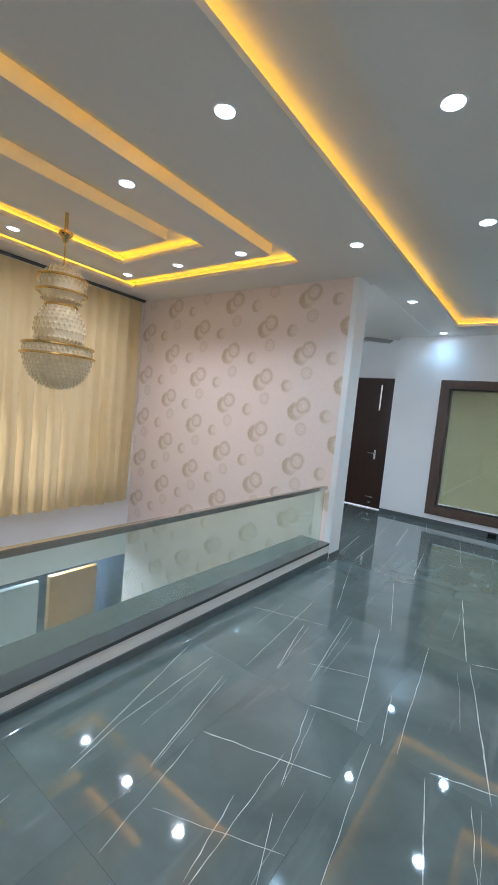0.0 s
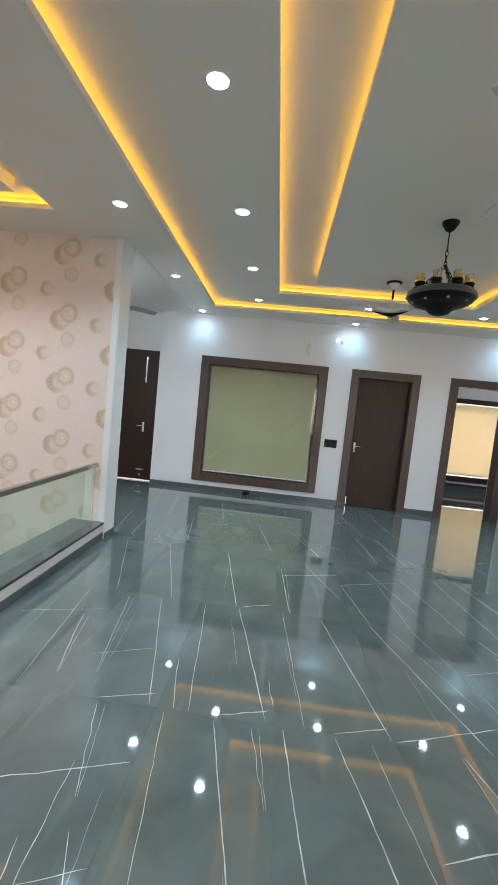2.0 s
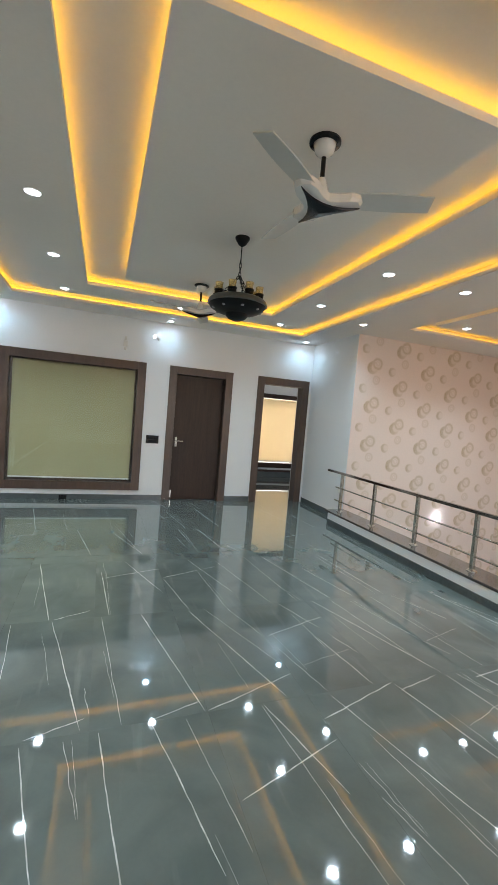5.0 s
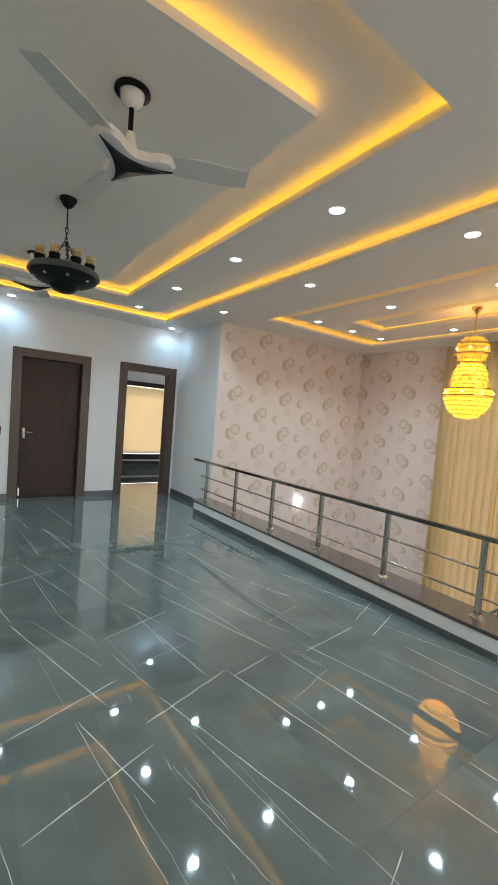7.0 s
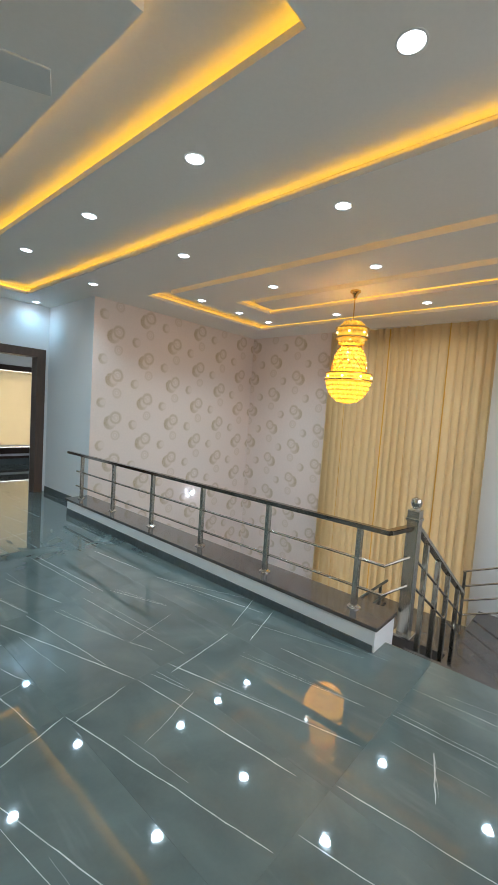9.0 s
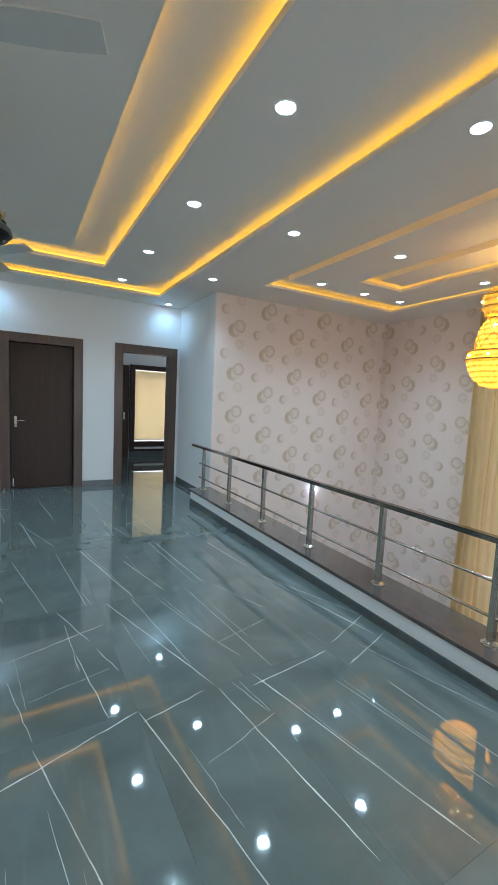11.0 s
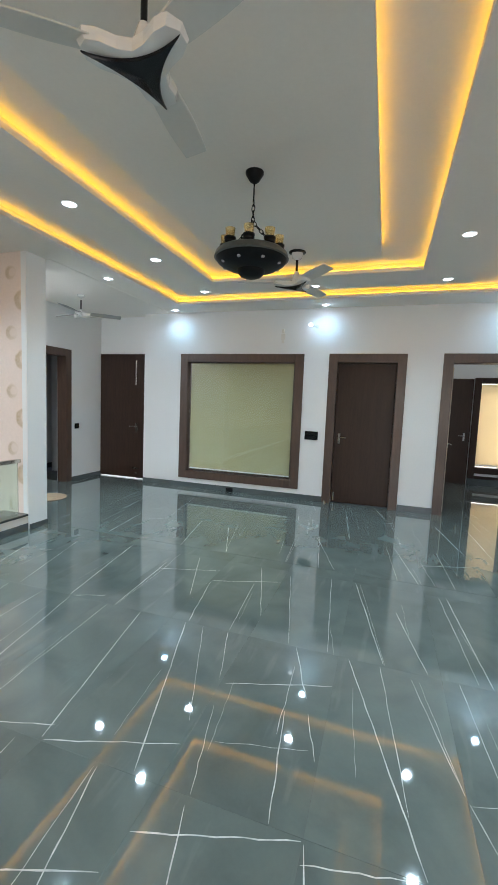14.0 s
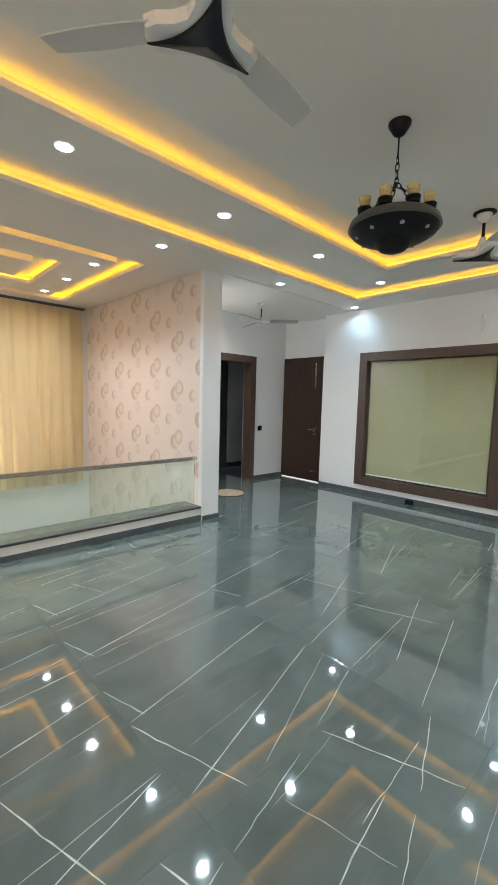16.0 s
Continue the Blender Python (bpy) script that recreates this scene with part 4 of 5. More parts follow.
# ---- ceiling fans ----
def fan(at, drop, spin, black_ring):
    e = thing("ceiling_fan", at, "white three-bladed ceiling fan with a black star-shaped hub" if black_ring else "ceiling fan with blades darkened as backlit and a small white hub on a black rod", "ceiling fan", "ceiling fans")
    k0 = 1.0 if black_ring else 0.62
    part("canopy", lathe([(0.0, 0.0), (0.055, 0.0), (0.062, -0.02), (0.052 * k0, -0.06 * k0), (0.022 * k0, -0.085 * k0), (0.0, -0.085 * k0)], 28), FANWHITE, e, smooth=True)
    if black_ring:
        part("canopy_ring", lathe([(0.063, -0.001), (0.088, -0.001), (0.088, -0.012), (0.066, -0.02), (0.063, -0.012)], 28), BLACK, e, "black ring", smooth=True)
    part("down_rod", tube([(0, 0, -0.08), (0, 0, -drop + 0.08)], 0.013 if black_ring else 0.010, 12), BLACK, e, smooth=True)
    part("rod_cover", lathe([(0.0, -drop + 0.14 * k0), (0.02 * k0, -drop + 0.14 * k0), (0.045 * k0, -drop + 0.06), (0.06 * k0, -drop + 0.03), (0.0, -drop + 0.03)], 24), FANWHITE, e, smooth=True)

    def plate(arm, z_top, thick, dome, lift):
        """A three-armed plate: one arm's outline (along, across) is turned three times; lift raises the tips."""
        bm = bmesh.new()
        line = []
        for k in range(3):
            t = radians(spin + 120 * k)
            for u, v in arm:
                line.append((u * math.cos(t) - v * math.sin(t), u * math.sin(t) + v * math.cos(t)))
        rad = [math.hypot(*p) for p in line]
        top = [bm.verts.new((*p, z_top + lift * (r / 0.2) ** 2)) for p, r in zip(line, rad)]
        mid = [bm.verts.new((p[0] * 1.0, p[1] * 1.0, z_top - thick * 0.5 + lift * (r / 0.2) ** 2)) for p, r in zip(line, rad)]
        bot = [bm.verts.new((p[0] * 0.95, p[1] * 0.95, z_top - thick + lift * (r / 0.2) ** 2)) for p, r in zip(line, rad)]
        ct, cb = bm.verts.new((0, 0, z_top + dome)), bm.verts.new((0, 0, z_top - thick - 0.012))
        n = len(line)
        for i in range(n):
            j = (i + 1) % n
            bm.faces.new((top[i], top[j], ct))
            bm.faces.new((bot[j], bot[i], cb))
            bm.faces.new((top[j], top[i], mid[i], mid[j]))
            bm.faces.new((mid[j], mid[i], bot[i], bot[j]))
        return bm

    def hollow(tip, waist):
        """Half of each hollow side next to a sharp tip, from waist to waist."""
        out = []
        for i in range(-8, 9):
            f = abs(i) / 16
            a, b = Vector((tip, 0)), Vector((tip * math.cos(radians(120)), tip * math.sin(radians(120))))
            mid = (a + b) / 2
            p = a.lerp(b, f) - mid.normalized() * (mid.length - waist) * 4 * f * (1 - f)
            out.append((p.x, p.y if i >= 0 else -p.y))
        return out[:-1]

    holder = [(0.045, -0.078), (0.10, -0.066), (0.165, -0.068), (0.215, -0.05), (0.235, 0.0), (0.215, 0.05), (0.165, 0.068), (0.10, 0.066)]
    holder = [(u * k0, v * k0) for u, v in holder]
    part("motor_cover", plate(holder, -drop + 0.02, 0.042, 0.04, 0.016), FANWHITE, e)
    part("hub_plate", plate(hollow(0.222, 0.066), -drop - 0.025, 0.012, 0.0, 0.014), BLACK if black_ring else FANBLADE, e, "black star-shaped cover" if black_ring else "")
    for k in range(3):
        a = radians(spin + 120 * k)
        bm = bmesh.new()
        n = 8
        rows = []
        for i in range(n + 1):
            f = i / n
            r = 0.15 + 0.46 * f
            w = 0.055 + 0.012 * math.sin(math.pi * f)
            rows.append([bm.verts.new((r, s * w + 0.006 * f, -drop + 0.022 + tl * 0.008 - s * 0.014)) for s, tl in ((-1, 0), (1, 0), (1, 1), (-1, 1))])
        for p, q in zip(rows, rows[1:]):
            for j in range(4):
                bm.faces.new((p[j], p[(j + 1) % 4], q[(j + 1) % 4], q[j]))
        bm.faces.new(rows[0][::-1])
        bm.faces.new(rows[-1])
        bmesh.ops.bevel(bm, geom=[ed for ed in bm.edges], offset=0.0025, segments=1, affect="EDGES")
        bmesh.ops.rotate(bm, cent=(0, 0, 0), matrix=Matrix.Rotation(a, 3, "Z"), verts=bm.verts)
        part("blade", bm, FANBLADE if black_ring else FANGREY, e)
    return e


fan((2.715, 2.60, CEIL_Z), 0.34, 96, True)
fan((2.685, 5.53, CEIL_Z), 0.34, 71, True)
fan((-1.0, 6.6, LOBBY_Z), 0.31, 44, False)

# ---- dark ring lamp with candle shades ----
ring = thing("chandelier", (2.70, 4.0, CEIL_Z), "black iron bowl chandelier with amber candle shades, hung on chains", "chandelier")
part("canopy", lathe([(0.0, 0.0), (0.064, 0.0), (0.063, -0.014), (0.034, -0.06), (0.012, -0.075), (0.0, -0.075)], 28), IRON, ring, smooth=True)


def chain(parent, a, b, r=0.011):
    a, b = Vector(a), Vector(b)
    d = b - a
    n = max(3, int(d.length / 0.034))
    q = d.to_track_quat("Z", "Y").to_matrix().to_4x4()
    bm = bmesh.new()
    for i in range(n):
        c = a + d * (i + 0.5) / n
        l = d.length / n * 0.66
        loop = [(r * math.cos(t) if i % 2 else 0, 0 if i % 2 else r * math.cos(t), l * math.sin(t)) for t in [2 * math.pi * k / 10 for k in range(11)]]
        add_tube(bm, [Matrix.Translation(c) @ q @ Vector(p) for p in loop], 0.0035, 5)
    return part("chain", bm, IRON, parent)


part("rod", tube([(0, 0, -0.07), (0, 0, -0.19)], 0.005, 8), IRON, ring)
chain(ring, (0, 0, -0.18), (0, 0, -0.34))
for k in range(3):
    a = radians(25 + 120 * k)
    chain(ring, (0, 0, -0.33), (0.20 * math.cos(a), 0.20 * math.sin(a), -0.525))
part("rim", lathe([(0.17, -0.528), (0.235, -0.535), (0.254, -0.55), (0.264, -0.583), (0.252, -0.589), (0.244, -0.552), (0.17, -0.54)], 48), PEWTER, ring, "dull bronze rim", smooth=True)
part("bowl", lathe([(0.0, -0.55), (0.244, -0.552), (0.252, -0.589), (0.238, -0.612), (0.19, -0.64), (0.13, -0.658), (0.102, -0.663), (0.096, -0.68), (0.075, -0.702), (0.04, -0.715), (0.0, -0.718)], 48), IRON, ring, smooth=True)
for k in range(8):
    a = radians(-95 + 45 * k)
    part("spot_lens", lathe([(0.0, -0.635), (0.009, -0.635), (0.013, -0.630), (0.013, -0.615)], 18, (0.208 * math.cos(a), 0.208 * math.sin(a), 0.0)), PINLIGHT, ring, "small round white lamp")
for k in range(8):
    a = radians(12 + 45 * k)
    cx, cy = 0.19 * math.cos(a), 0.19 * math.sin(a)
    cup = part("candle_cup", lathe([(0.0, -0.535), (0.02, -0.535), (0.018, -0.525), (0.036, -0.519), (0.038, -0.508), (0.03, -0.505), (0.04, -0.496), (0.04, -0.486), (0.0, -0.486)], 20, (cx, cy, 0)), IRON, ring, smooth=True)
    part("glass_shade", lathe([(0.029, -0.486), (0.031, -0.46), (0.035, -0.428), (0.032, -0.428), (0.027, -0.46), (0.025, -0.482)], 20, (cx, cy, 0)), SHADEGLASS, cup, "amber glass shade", smooth=True)


# ---- crystal pendants ----
def pendant(at, drop, scale, lit, label):
    """A tall lamp of three tiers: a drum, a waisted globe and a wide bowl, made of rows of crystal beads on brass rings."""
    e = thing("crystal_chandelier", at, label, "chandelier", "crystal chandeliers")
    mat = CRYSTAL_ON if lit else CRYSTAL_OFF
    cup = 0.0 if lit else -0.17
    part("canopy", lathe([(0.0, cup), (0.062, cup), (0.062, cup - 0.02), (0.03, cup - 0.05), (0.018, cup - 0.09), (0.0, cup - 0.09)], 24), BRASS, e, smooth=True)
    if not lit:
        part("hanger", tube([(0, 0, 0), (0, 0, cup)], 0.016, 12), BRASS, e, smooth=True)
    part("rod", tube([(0, 0, -0.08), (0, 0, -drop)], 0.007, 8), BRASS, e)
    s = scale

    def beads(name, rows):
        """One tier: rings of small faceted crystals, (radius, height) for each row."""
        bm = bmesh.new()
        for q, (r, z) in enumerate(rows):
            n = max(10, int(2 * math.pi * r / 0.042))
            for i in range(n):
                a = 2 * math.pi * (i + 0.5 * (q % 2)) / n
                c = Vector((r * math.cos(a), r * math.sin(a), z))
                o = Vector((math.cos(a), math.sin(a), 0))
                tn = Vector((-math.sin(a), math.cos(a), 0))
                w, h, dp = 0.021, 0.024, 0.009
                vs = [bm.verts.new(c + v) for v in (o * dp, tn * w, -tn * w, Vector((0, 0, h)), Vector((0, 0, -h)))]
                for f in ((0, 1, 3), (0, 3, 2), (0, 2, 4), (0, 4, 1)):
                    bm.faces.new([vs[k] for k in f])
        add_lathe(bm, [(r - 0.004, z) for r, z in rows], 28)
        return part(name, bm, CRYSTAL_DIM if lit and name == "top_drum" else mat, e)

    z0 = -drop

    def rows_of(pairs, step=0.036):
        out = []
        for (ra, za), (rb, zb) in zip(pairs, pairs[1:]):
            n = max(1, int(math.hypot(rb - ra, zb - za) / step))
            out += [(ra + (rb - ra) * i / n, za + (zb - za) * i / n) for i in range(n)]
        return [(r * s * 0.80, z0 + z * s) for r, z in out]

    beads("top_drum", rows_of([(0.14, 0.0), (0.21, -0.06), (0.235, -0.13), (0.235, -0.2), (0.2, -0.26), (0.15, -0.31)]))
    beads("globe", rows_of([(0.15, -0.31), (0.2, -0.37), (0.245, -0.44), (0.26, -0.53), (0.25, -0.6), (0.24, -0.64)]))
    beads("bowl", rows_of([(0.345, -0.66), (0.36, -0.74), (0.33, -0.83), (0.27, -0.92), (0.18, -0.985), (0.03, -1.02)]))
    for r, z in ((0.20, -0.08), (0.20, -0.2), (0.128, -0.31), (0.285, -0.655), (0.298, -0.74)):
        part("brass_ring", lathe([(r * s, z0 + z * s + 0.011), (r * s + 0.012, z0 + z * s + 0.006), (r * s + 0.012, z0 + z * s - 0.006), (r * s, z0 + z * s - 0.011), (r * s - 0.012, z0 + z * s), (r * s, z0 + z * s + 0.011)], 36), BRASS, e, smooth=True)
    if lit:
        bm = bmesh.new()
        for way in (-1, 1):
            for i in range(13):
                line = []
                for j in range(9):
                    f = j / 8
                    r = (0.125 + 0.088 * math.sin(min(1.0, 1.15 * f) * math.pi / 2)) * s + 0.012
                    a = 2 * math.pi * i / 13 + way * 1.1 * f
                    line.append((r * math.cos(a), r * math.sin(a), z0 + (-0.32 - 0.32 * f) * s))
                add_tube(bm, line, 0.0032, 5)
        part("gold_lattice", bm, BRASS, e, "crossed gold wires round the globe", smooth=True)
        for r, z, n in ((0.196, -0.14, 6), (0.292, -0.70, 8)):
            for i in range(n):
                a = 2 * math.pi * (i + 0.3) / n
                part("bulb", lathe([(0, 0.016), (0.011, 0.011), (0.016, 0), (0.011, -0.011), (0, -0.016)], 10, (r * s * math.cos(a), r * s * math.sin(a), z0 + z * s)), BULB, e)
    return e


pendant((-2.07, 2.49, CEIL_Z), 0.50, 1.04, False, "tall gold and clear crystal chandelier, switched off")
pendant((7.20, 3.07, CEIL_Z), 0.385, 0.96, True, "tall amber crystal chandelier, glowing warmly")
bulb_light = new("pendant_bulb", bpy.data.lights.new("pendant_bulb", "POINT"))
bulb_light.data.energy, bulb_light.data.color, bulb_light.data.shadow_soft_size = 6.0, (1.0, 0.50, 0.10), 0.02
bulb_light.location = (7.20, 3.07, CEIL_Z - 0.32)

# ---- small things on walls and floor ----
sw = thing("switch_plate", (2.505, FAR_Y - 0.001, 1.09), "black glass switch plate on the wall", "switch")
part("plate", box((-0.112, -0.012, -0.072), (0.112, 0, 0.072), 0.004), BLACK, sw)
for i in range(5):
    part("button", box((-0.095 + 0.04 * i, -0.0155, 0.006), (-0.062 + 0.04 * i, -0.0125, 0.05), 0.002), IRON, sw)
part("socket", box((-0.07, -0.015, -0.055), (0.07, -0.0125, -0.01), 0.002), IRON, sw)
sw2 = thing("switch_plate", (LOBBY_X + 0.001, 7.55, 1.03), "small black switch plate on the lobby wall", "switch")
part("plate", box((0, -0.055, -0.05), (0.012, 0.055, 0.05), 0.004), BLACK, sw2)
part("button", box((0.0125, -0.03, -0.03), (0.0155, 0.03, 0.03), 0.002), IRON, sw2)
sock = thing("floor_socket", (1.07, FAR_Y - 0.013, floor_z(1.07, FAR_Y)), "black socket box at the foot of the wall", "socket")
part("body", box((-0.06, -0.05, 0.0), (0.06, 0, 0.075), 0.008), BLACK, sock)
part("face", box((-0.04, -0.054, 0.02), (0.04, -0.0505, 0.06), 0.002), IRON, sock)
arm = thing("wall_spotlight", (2.46, FAR_Y - 0.001, 2.91), "small white wall spotlight, switched on", "wall lamp")
part("plate", lathe([(0, 0), (0.03, 0), (0.03, 0.012), (0, 0.012)], 20), FANWHITE, arm).matrix_basis = pose(0.05, 0, -0.02, 90, 0, 0)
part("arm", tube([(0.05, -0.01, -0.02), (0.02, -0.06, -0.02), (-0.03, -0.10, 0.0)], 0.008), FANWHITE, arm, smooth=True)
part("bulb", lathe([(0, 0.035), (0.025, 0.025), (0.035, 0), (0.025, -0.025), (0, -0.035)], 18, (-0.04, -0.11, 0.0)), glow("spot_bulb", (0.8, 0.93, 1.0), 1.3), arm, smooth=True)
hook = thing("wall_bracket", (1.94, FAR_Y - 0.001, 2.74), "small white cable bracket high on the wall", "bracket")
part("plate", box((-0.035, -0.012, -0.05), (0.035, 0, 0.05), 0.004), TRIMWHITE, hook)
part("clip", box((-0.02, -0.04, 0.055), (0.02, -0.001, 0.12), 0.006), TRIMWHITE, hook)
part("lower_clip", box((-0.02, -0.035, -0.11), (0.02, -0.001, -0.06), 0.006), TRIMWHITE, hook)
rug = thing("door_mat", (-1.27, 6.2, floor_z(-1.27, 6.2)), "round brown woven door mat on the floor", "mat")
part("weave", lathe([(0.0, 0.002), (0.26, 0.002), (0.265, 0.008), (0.25, 0.014), (0.2, 0.012), (0.15, 0.015), (0.1, 0.012), (0.05, 0.015), (0.0, 0.013)], 48), MAT, rug, smooth=True)

lamp = thing("stair_wall_lamp", (7.72, STAIR_Y - 0.006, 0.012), "small round white wall lamp above the stairs, switched on", "wall lamp")
part("housing", lathe([(0, 0), (0.05, 0), (0.05, 0.02), (0.035, 0.03), (0, 0.03)], 24), FANWHITE, lamp, smooth=True).matrix_basis = pose(0, 0, 0, 90, 0, 0)
part("lens", lathe([(0, 0.031), (0.033, 0.031), (0.03, 0.045), (0, 0.05)], 24), LENS, lamp).matrix_basis = pose(0, 0, 0, 90, 0, 0)

# ---- floor ----
structure("floor_slab", boxes(((-0.6, BACK_Y, -0.30), (SX, 5.13, -0.045)), ((-4.5, 5.131, -0.30), (RIGHT_X, 12.0, -0.045)), ((RIGHT_X, FAR_Y, -0.30), (8.7, 12.0, -0.045))), GROUT, "dark grout bed under the floor tiles", "floor")
floor = tagged(new("floor"), "polished dark grey porcelain tiles with white veins", "floor", kind="structure")
# white veins of the tiles round the walk: (x, y, x, y), those across a tile, bold ones along it, thin ones along it
CROSS = [(2.28, 2.53, 2.88, 2.74), (2.91, 3.21, 3.49, 3.42), (2.89, 2.32, 3.49, 2.51), (3.5, 2.43, 3.85, 2.51), (2.29, 1.97, 2.87, 2.17), (1.97, 2.53, 2.26, 2.62), (1.37, 2.53, 1.64, 2.62),
         (0.74, 2.53, 1.02, 2.62), (0.45, 1.98, 1.04, 2.18), (2.29, 4.44, 2.88, 4.67), (1.72, 4.49, 2.27, 4.67), (4.12, 2.43, 4.7, 2.51), (4.75, 2.34, 5.21, 2.5), (4.8, 2.57, 5.25, 2.75), (1.38, 3.74, 1.63, 3.85)]
FAINT_CROSS = [(3.02, 2.81, 3.44, 2.92), (4.11, 2.89, 4.57, 3.02), (3.69, 2.08, 4.1, 2.2), (2.62, 4.96, 2.86, 5.06)]
BOLD = [(2.4, 3.72, 2.76, 2.54), (3.56, 3.72, 3.92, 2.53), (2.02, 3.72, 2.26, 2.54), (1.37, 3.72, 1.62, 2.54), (3.22, 3.72, 3.37, 3.26), (3.28, 3.13, 3.36, 2.53), (1.36, 2.49, 1.53, 1.71), (1.71, 2.5, 1.8, 1.66),
        (1.97, 2.5, 2.14, 1.71), (2.6, 2.5, 2.76, 1.88), (3.03, 2.48, 3.34, 1.33), (3.5, 2.5, 3.73, 1.33), (3.93, 2.5, 4.06, 1.46), (4.16, 2.51, 4.43, 1.33), (3.52, 4.93, 3.77, 3.75), (0.74, 3.7, 1.01, 2.54)]
THIN_NEAR = [(1.1, 2.5, 1.2, 1.71), (1.55, 2.48, 1.63, 2.06), (2.15, 2.49, 2.26, 1.76), (2.585, 2.5, 2.69, 1.51), (3.07, 2.16, 3.2, 1.33), (2.89, 1.83, 2.99, 1.38), (4.56, 2.27, 4.71, 1.44), (4.94, 2.5, 5.16, 1.66),
             (4.02, 2.5, 4.09, 2.22), (2.9, 2.01, 2.96, 1.63)]
THIN = [(0.48, 3.7, 0.64, 2.72), (1.05, 2.96, 1.14, 2.53), (1.1, 3.72, 1.22, 2.53), (1.63, 2.87, 1.68, 2.65), (1.72, 3.72, 1.82, 2.53), (2.54, 3.72, 2.85, 2.88), (2.73, 3.72, 2.87, 3.23), (2.92, 3.03, 3.03, 2.53),
        (3.4, 3.15, 3.48, 2.87), (3.25, 3.52, 3.28, 2.96), (3.93, 3.66, 4.1, 2.93), (3.75, 3.72, 3.87, 2.75), (4.2, 3.72, 4.3, 2.53), (4.44, 3.72, 4.63, 3.16), (4.93, 3.68, 5.25, 2.77), (4.11, 2.9, 4.18, 2.69)]
THIN_FAR = [(0, 4.92, 0.35, 3.75), (0.48, 4.92, 0.81, 3.75), (1.95, 4.92, 2.24, 4.1), (2.62, 4.92, 2.88, 4.02), (2.66, 4.56, 2.73, 3.75), (2.93, 4.83, 3.16, 3.75), (3.3, 4.93, 3.42, 3.75), (3.86, 4.5, 4.03, 3.75),
            (4.22, 4.92, 4.31, 3.77), (2.29, 4.42, 2.41, 3.75), (1.84, 6.03, 2.15, 4.99), (2.97, 6.13, 3.3, 4.99)]
THIN_WELL = [(-0.13, 2.49, 0.15, 1.51), (0.24, 2.38, 0.42, 1.67), (0.45, 1.91, 0.56, 1.33), (0.75, 2.5, 0.89, 1.99), (0.81, 2.15, 0.86, 1.46), (0.07, 2.49, 0.12, 1.73), (-0.24, 1.89, -0.17, 1.45), (0.12, 1.73, 0.19, 1.43),
             (0.14, 3.72, 0.28, 2.54), (0.28, 3.31, 0.43, 2.68), (0.93, 1.87, 1.03, 1.61), (0.77, 1.82, 0.84, 1.46), (0.57, 1.56, 1.05, 1.76), (0.55, 2.88, 0.9, 3.03), (-0.15, 3.24, 0.41, 3.43)]
known = {}
for veins, width in ((CROSS, 0.0068), (FAINT_CROSS, 0.0032), (BOLD, 0.0062), (THIN_NEAR, 0.0032), (THIN, 0.0038), (THIN_WELL, 0.0042), (THIN_FAR, 0.0048)):
    for v in veins:
        key = (math.floor(((v[0] + v[2]) / 2 - X0) / TX), math.floor(((v[1] + v[3]) / 2 - Y0) / TY))
        known.setdefault(key, []).append((v, width))


def add_vein(bm, a, b, w, seed, slot=1):
    """A thin wandering white line let into the face of a tile."""
    a, b = Vector((*a, 0)), Vector((*b, 0))
    n = max(6, int((b - a).length / 0.05))
    side = Vector((-(b - a).y, (b - a).x, 0)).normalized()
    rows = []
    for i in range(n + 1):
        f = i / n
        k = (0.005 if (b - a).length > 0.7 else 0.009) * noise.noise((f * 6, seed, 0)) * min(1, 6 * f, 6 * (1 - f)) + 0.0025 * noise.noise((f * 30, seed, 5)) * min(1, 6 * f, 6 * (1 - f))
        ww = 1.1 * w * (0.55 + 0.9 * abs(noise.noise((f * 5, seed, 9)))) * min(1, 0.3 + 8 * f, 0.3 + 8 * (1 - f))
        c = a.lerp(b, f) + side * k
        rows.append([bm.verts.new((*(c + side * s * ww / 2).xy, 0.0004)) for s in (-1, 1)])
    for p, q in zip(rows, rows[1:]):
        bm.faces.new((p[0], p[1], q[1], q[0])).material_index = slot


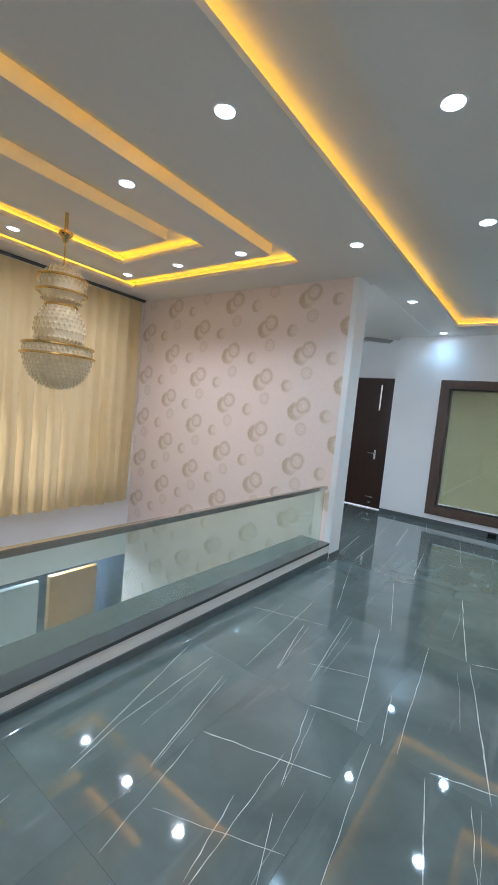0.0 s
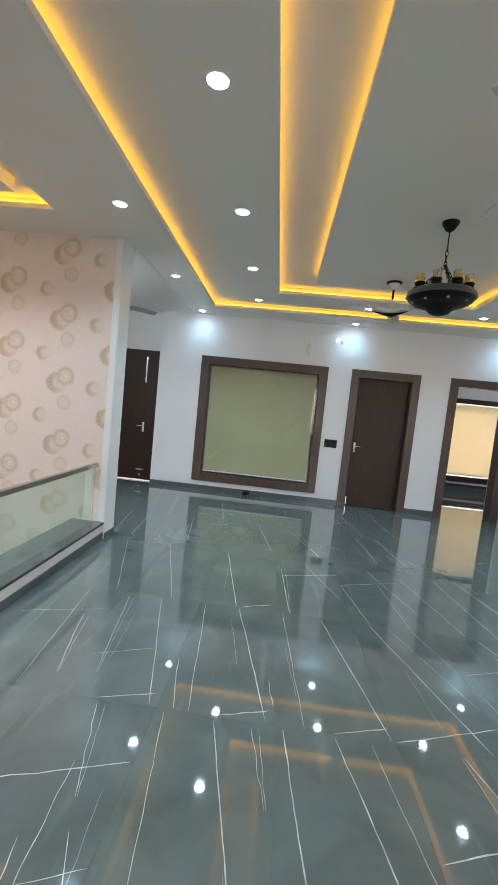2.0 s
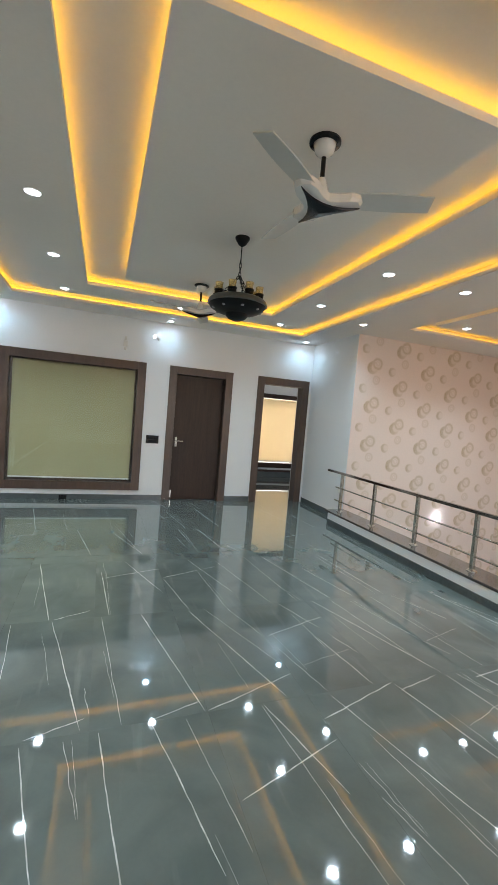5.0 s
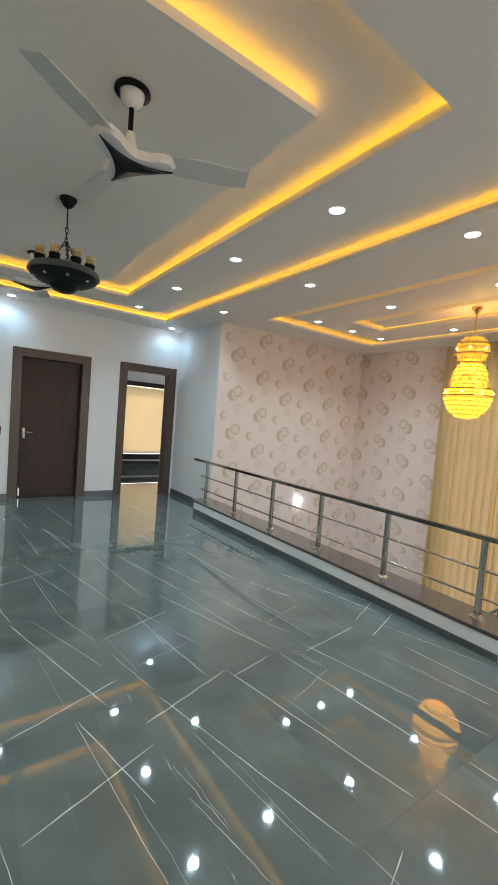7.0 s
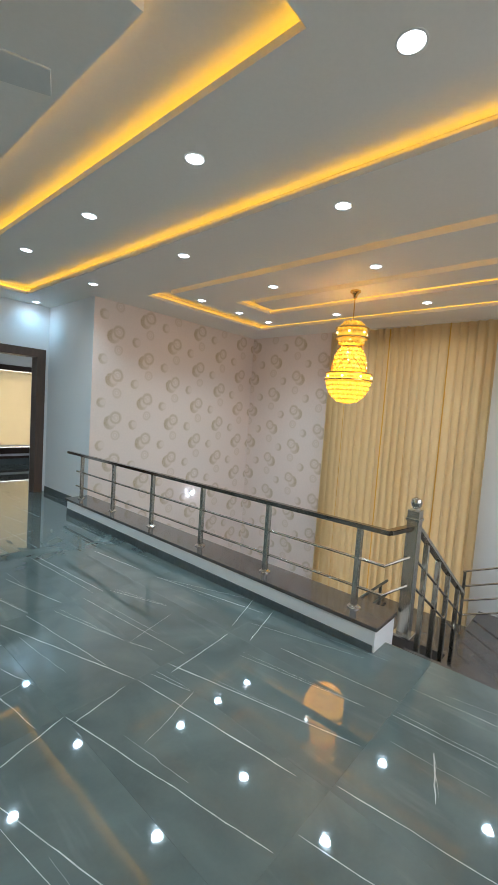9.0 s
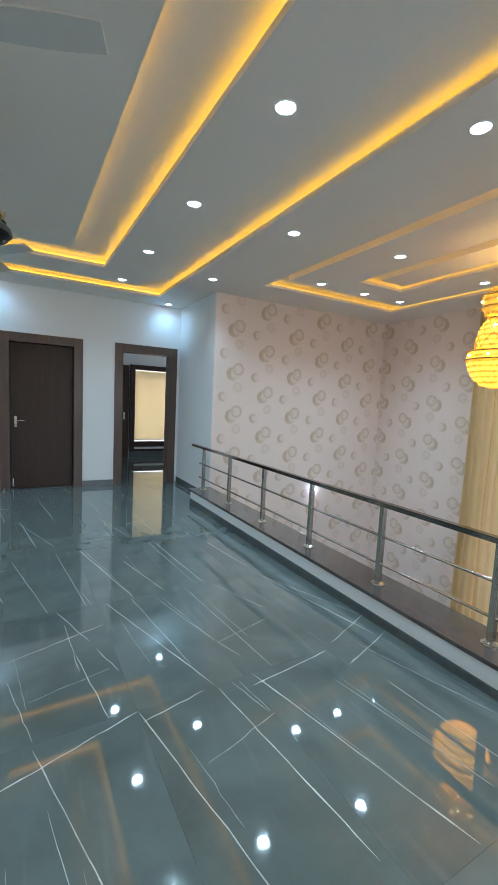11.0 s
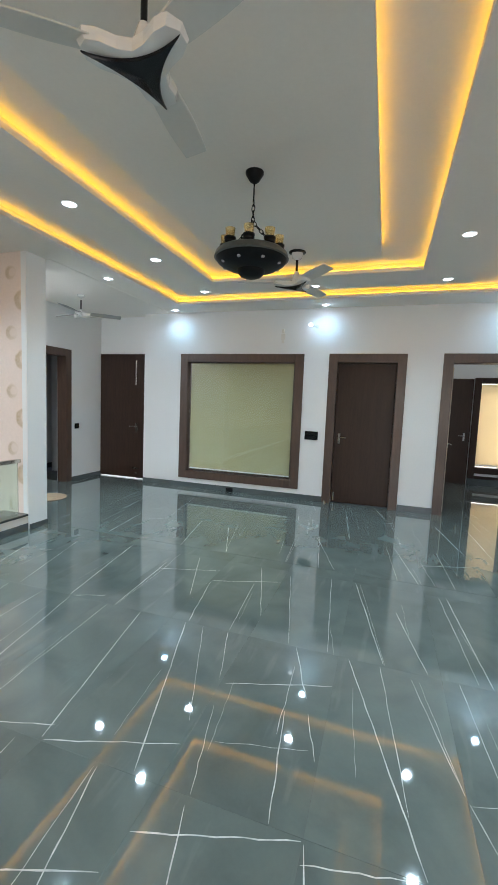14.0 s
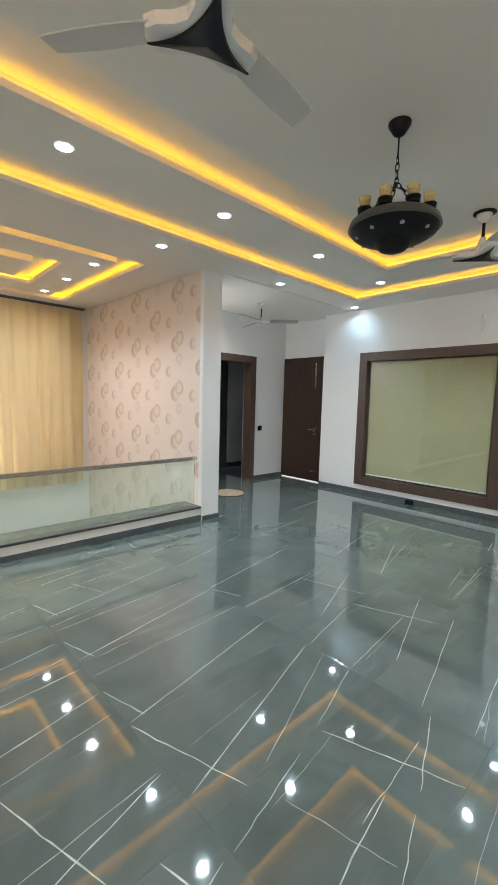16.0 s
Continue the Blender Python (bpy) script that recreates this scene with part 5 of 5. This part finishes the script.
def floor_tile(ix, iy, x0, y0, x1, y1):
    rnd = random.Random(1000 * ix + iy)
    cx, cy = (x0 + x1) / 2, (y0 + y1) / 2
    g = 0.0003
    bm = bmesh.new()
    hx, hy = (x1 - x0) / 2 - g, (y1 - y0) / 2 - g
    c = 0.0003
    low = [bm.verts.new((sx * hx, sy * hy, -0.006)) for sx, sy in ((-1, -1), (1, -1), (1, 1), (-1, 1))]
    mid = [bm.verts.new((sx * hx, sy * hy, -c * 0.7)) for sx, sy in ((-1, -1), (1, -1), (1, 1), (-1, 1))]
    top = [bm.verts.new((sx * (hx - c), sy * (hy - c), 0)) for sx, sy in ((-1, -1), (1, -1), (1, 1), (-1, 1))]
    for k in range(4):
        j = (k + 1) % 4
        bm.faces.new((low[k], low[j], mid[j], mid[k]))
        bm.faces.new((mid[k], mid[j], top[j], top[k]))
    bm.faces.new(top)
    veins = list(known.get((ix, iy), []))
    have_long = sum(abs(v[0][3] - v[0][1]) > 0.4 for v in veins)
    if not any(abs(v[0][3] - v[0][1]) < 0.35 for v in veins) and rnd.random() < (0.15 if veins else 0.4):
        y = cy + rnd.uniform(-0.5, 0.3) * TY
        l = rnd.choice((0.28, 0.5, 0.58))
        xs = cx - TX / 2 + rnd.uniform(0.02, TX - l - 0.01)
        veins.append(((xs, y, xs + l, y + 0.34 * l), rnd.uniform(0.004, 0.0075)))
    for k in range(max(0, (1 if rnd.random() < 0.3 else 2) - have_long)):
        xs = cx + rnd.uniform(-0.48, 0.28) * TX
        full = rnd.random() < 0.6
        ya = cy + (0.49 if full else rnd.uniform(0.0, 0.45)) * TY
        yb = cy - (0.49 if full or rnd.random() < 0.5 else rnd.uniform(0.0, 0.4)) * TY
        veins.append(((xs, ya, xs + (ya - yb) * rnd.uniform(0.05, 0.19), yb), rnd.choice((0.003, 0.0055, 0.007)) if k == 0 else 0.0028))
    if veins and rnd.random() < 0.5:
        v = rnd.choice(veins)[0]
        o = rnd.uniform(0.02, 0.05)
        veins.append(((v[0] + o, v[1], v[2] + o * 0.2, v[3]), 0.002))
    for k in range(1):
        xs, ya = cx + rnd.uniform(-0.48, 0.4) * TX, cy + rnd.uniform(-0.1, 0.48) * TY
        yb = ya - rnd.uniform(0.3, 0.55) * TY
        veins.append(((xs, ya, xs + (ya - yb) * rnd.uniform(0.02, 0.2), yb), -0.0032))
    if y1 - y0 < 0.3 or x1 - x0 < 0.15:
        veins = []
    for i, (v, w) in enumerate(veins):
        if not (x0 < v[0] < x1 or x0 < v[2] < x1) or min(v[1], v[3]) > y1 - 0.05 or max(v[1], v[3]) < y0 + 0.05:
            continue

        def held(px, py):
            return (min(max(px, x0 + 0.005), x1 - 0.005) - cx, min(max(py, y0 + 0.005), y1 - 0.005) - cy)

        a, b = held(v[0], v[1]), held(v[2], v[3])
        if math.hypot(a[0] - b[0], a[1] - b[1]) > 0.08:
            add_vein(bm, a, b, abs(w), ix * 7.3 + iy * 3.1 + i, 2 if w < 0 else 1)
    ob = part("tile", bm, [STONE, VEIN, FAINT], floor)
    lo, hi, _ = floor_slope(cy)
    tilt = math.degrees(math.atan((hi - lo) / TY)) if Y0 - 2 * TY < cy < Y0 + 6 * TY else 0.0
    ob.matrix_basis = pose(cx, cy, floor_z(cx, cy), tilt, -math.degrees(math.atan(ACROSS)), 0)
    return ob


areas = [(-0.262, BACK_Y, SX - 0.031, 5.14), (LOBBY_X, 5.145, RIGHT_X, FAR_Y), (LOBBY_X, FAR_Y, -0.77, LOBBY_Y), (4.5, FAR_Y, 7.7, 11.5), (-4.4, 6.4, LOBBY_X, 7.3)]
for ix in range(-11, 10):
    for iy in range(-5, 8):
        for ax0, ay0, ax1, ay1 in areas:
            x0, x1 = max(ax0, X0 + TX * ix), min(ax1, X0 + TX * (ix + 1))
            y0, y1 = max(ay0, Y0 + TY * iy), min(ay1, Y0 + TY * (iy + 1))
            if x1 - x0 > 0.02 and y1 - y0 > 0.02:
                floor_tile(ix, iy, x0, y0, x1, y1)
structure("floor_edge", boxes(((SX - 0.03, BACK_Y, -0.17), (SX, 1.52, 0.016)), bevel=0.0), GRANITE, "granite nosing at the head of the stairs", "floor")
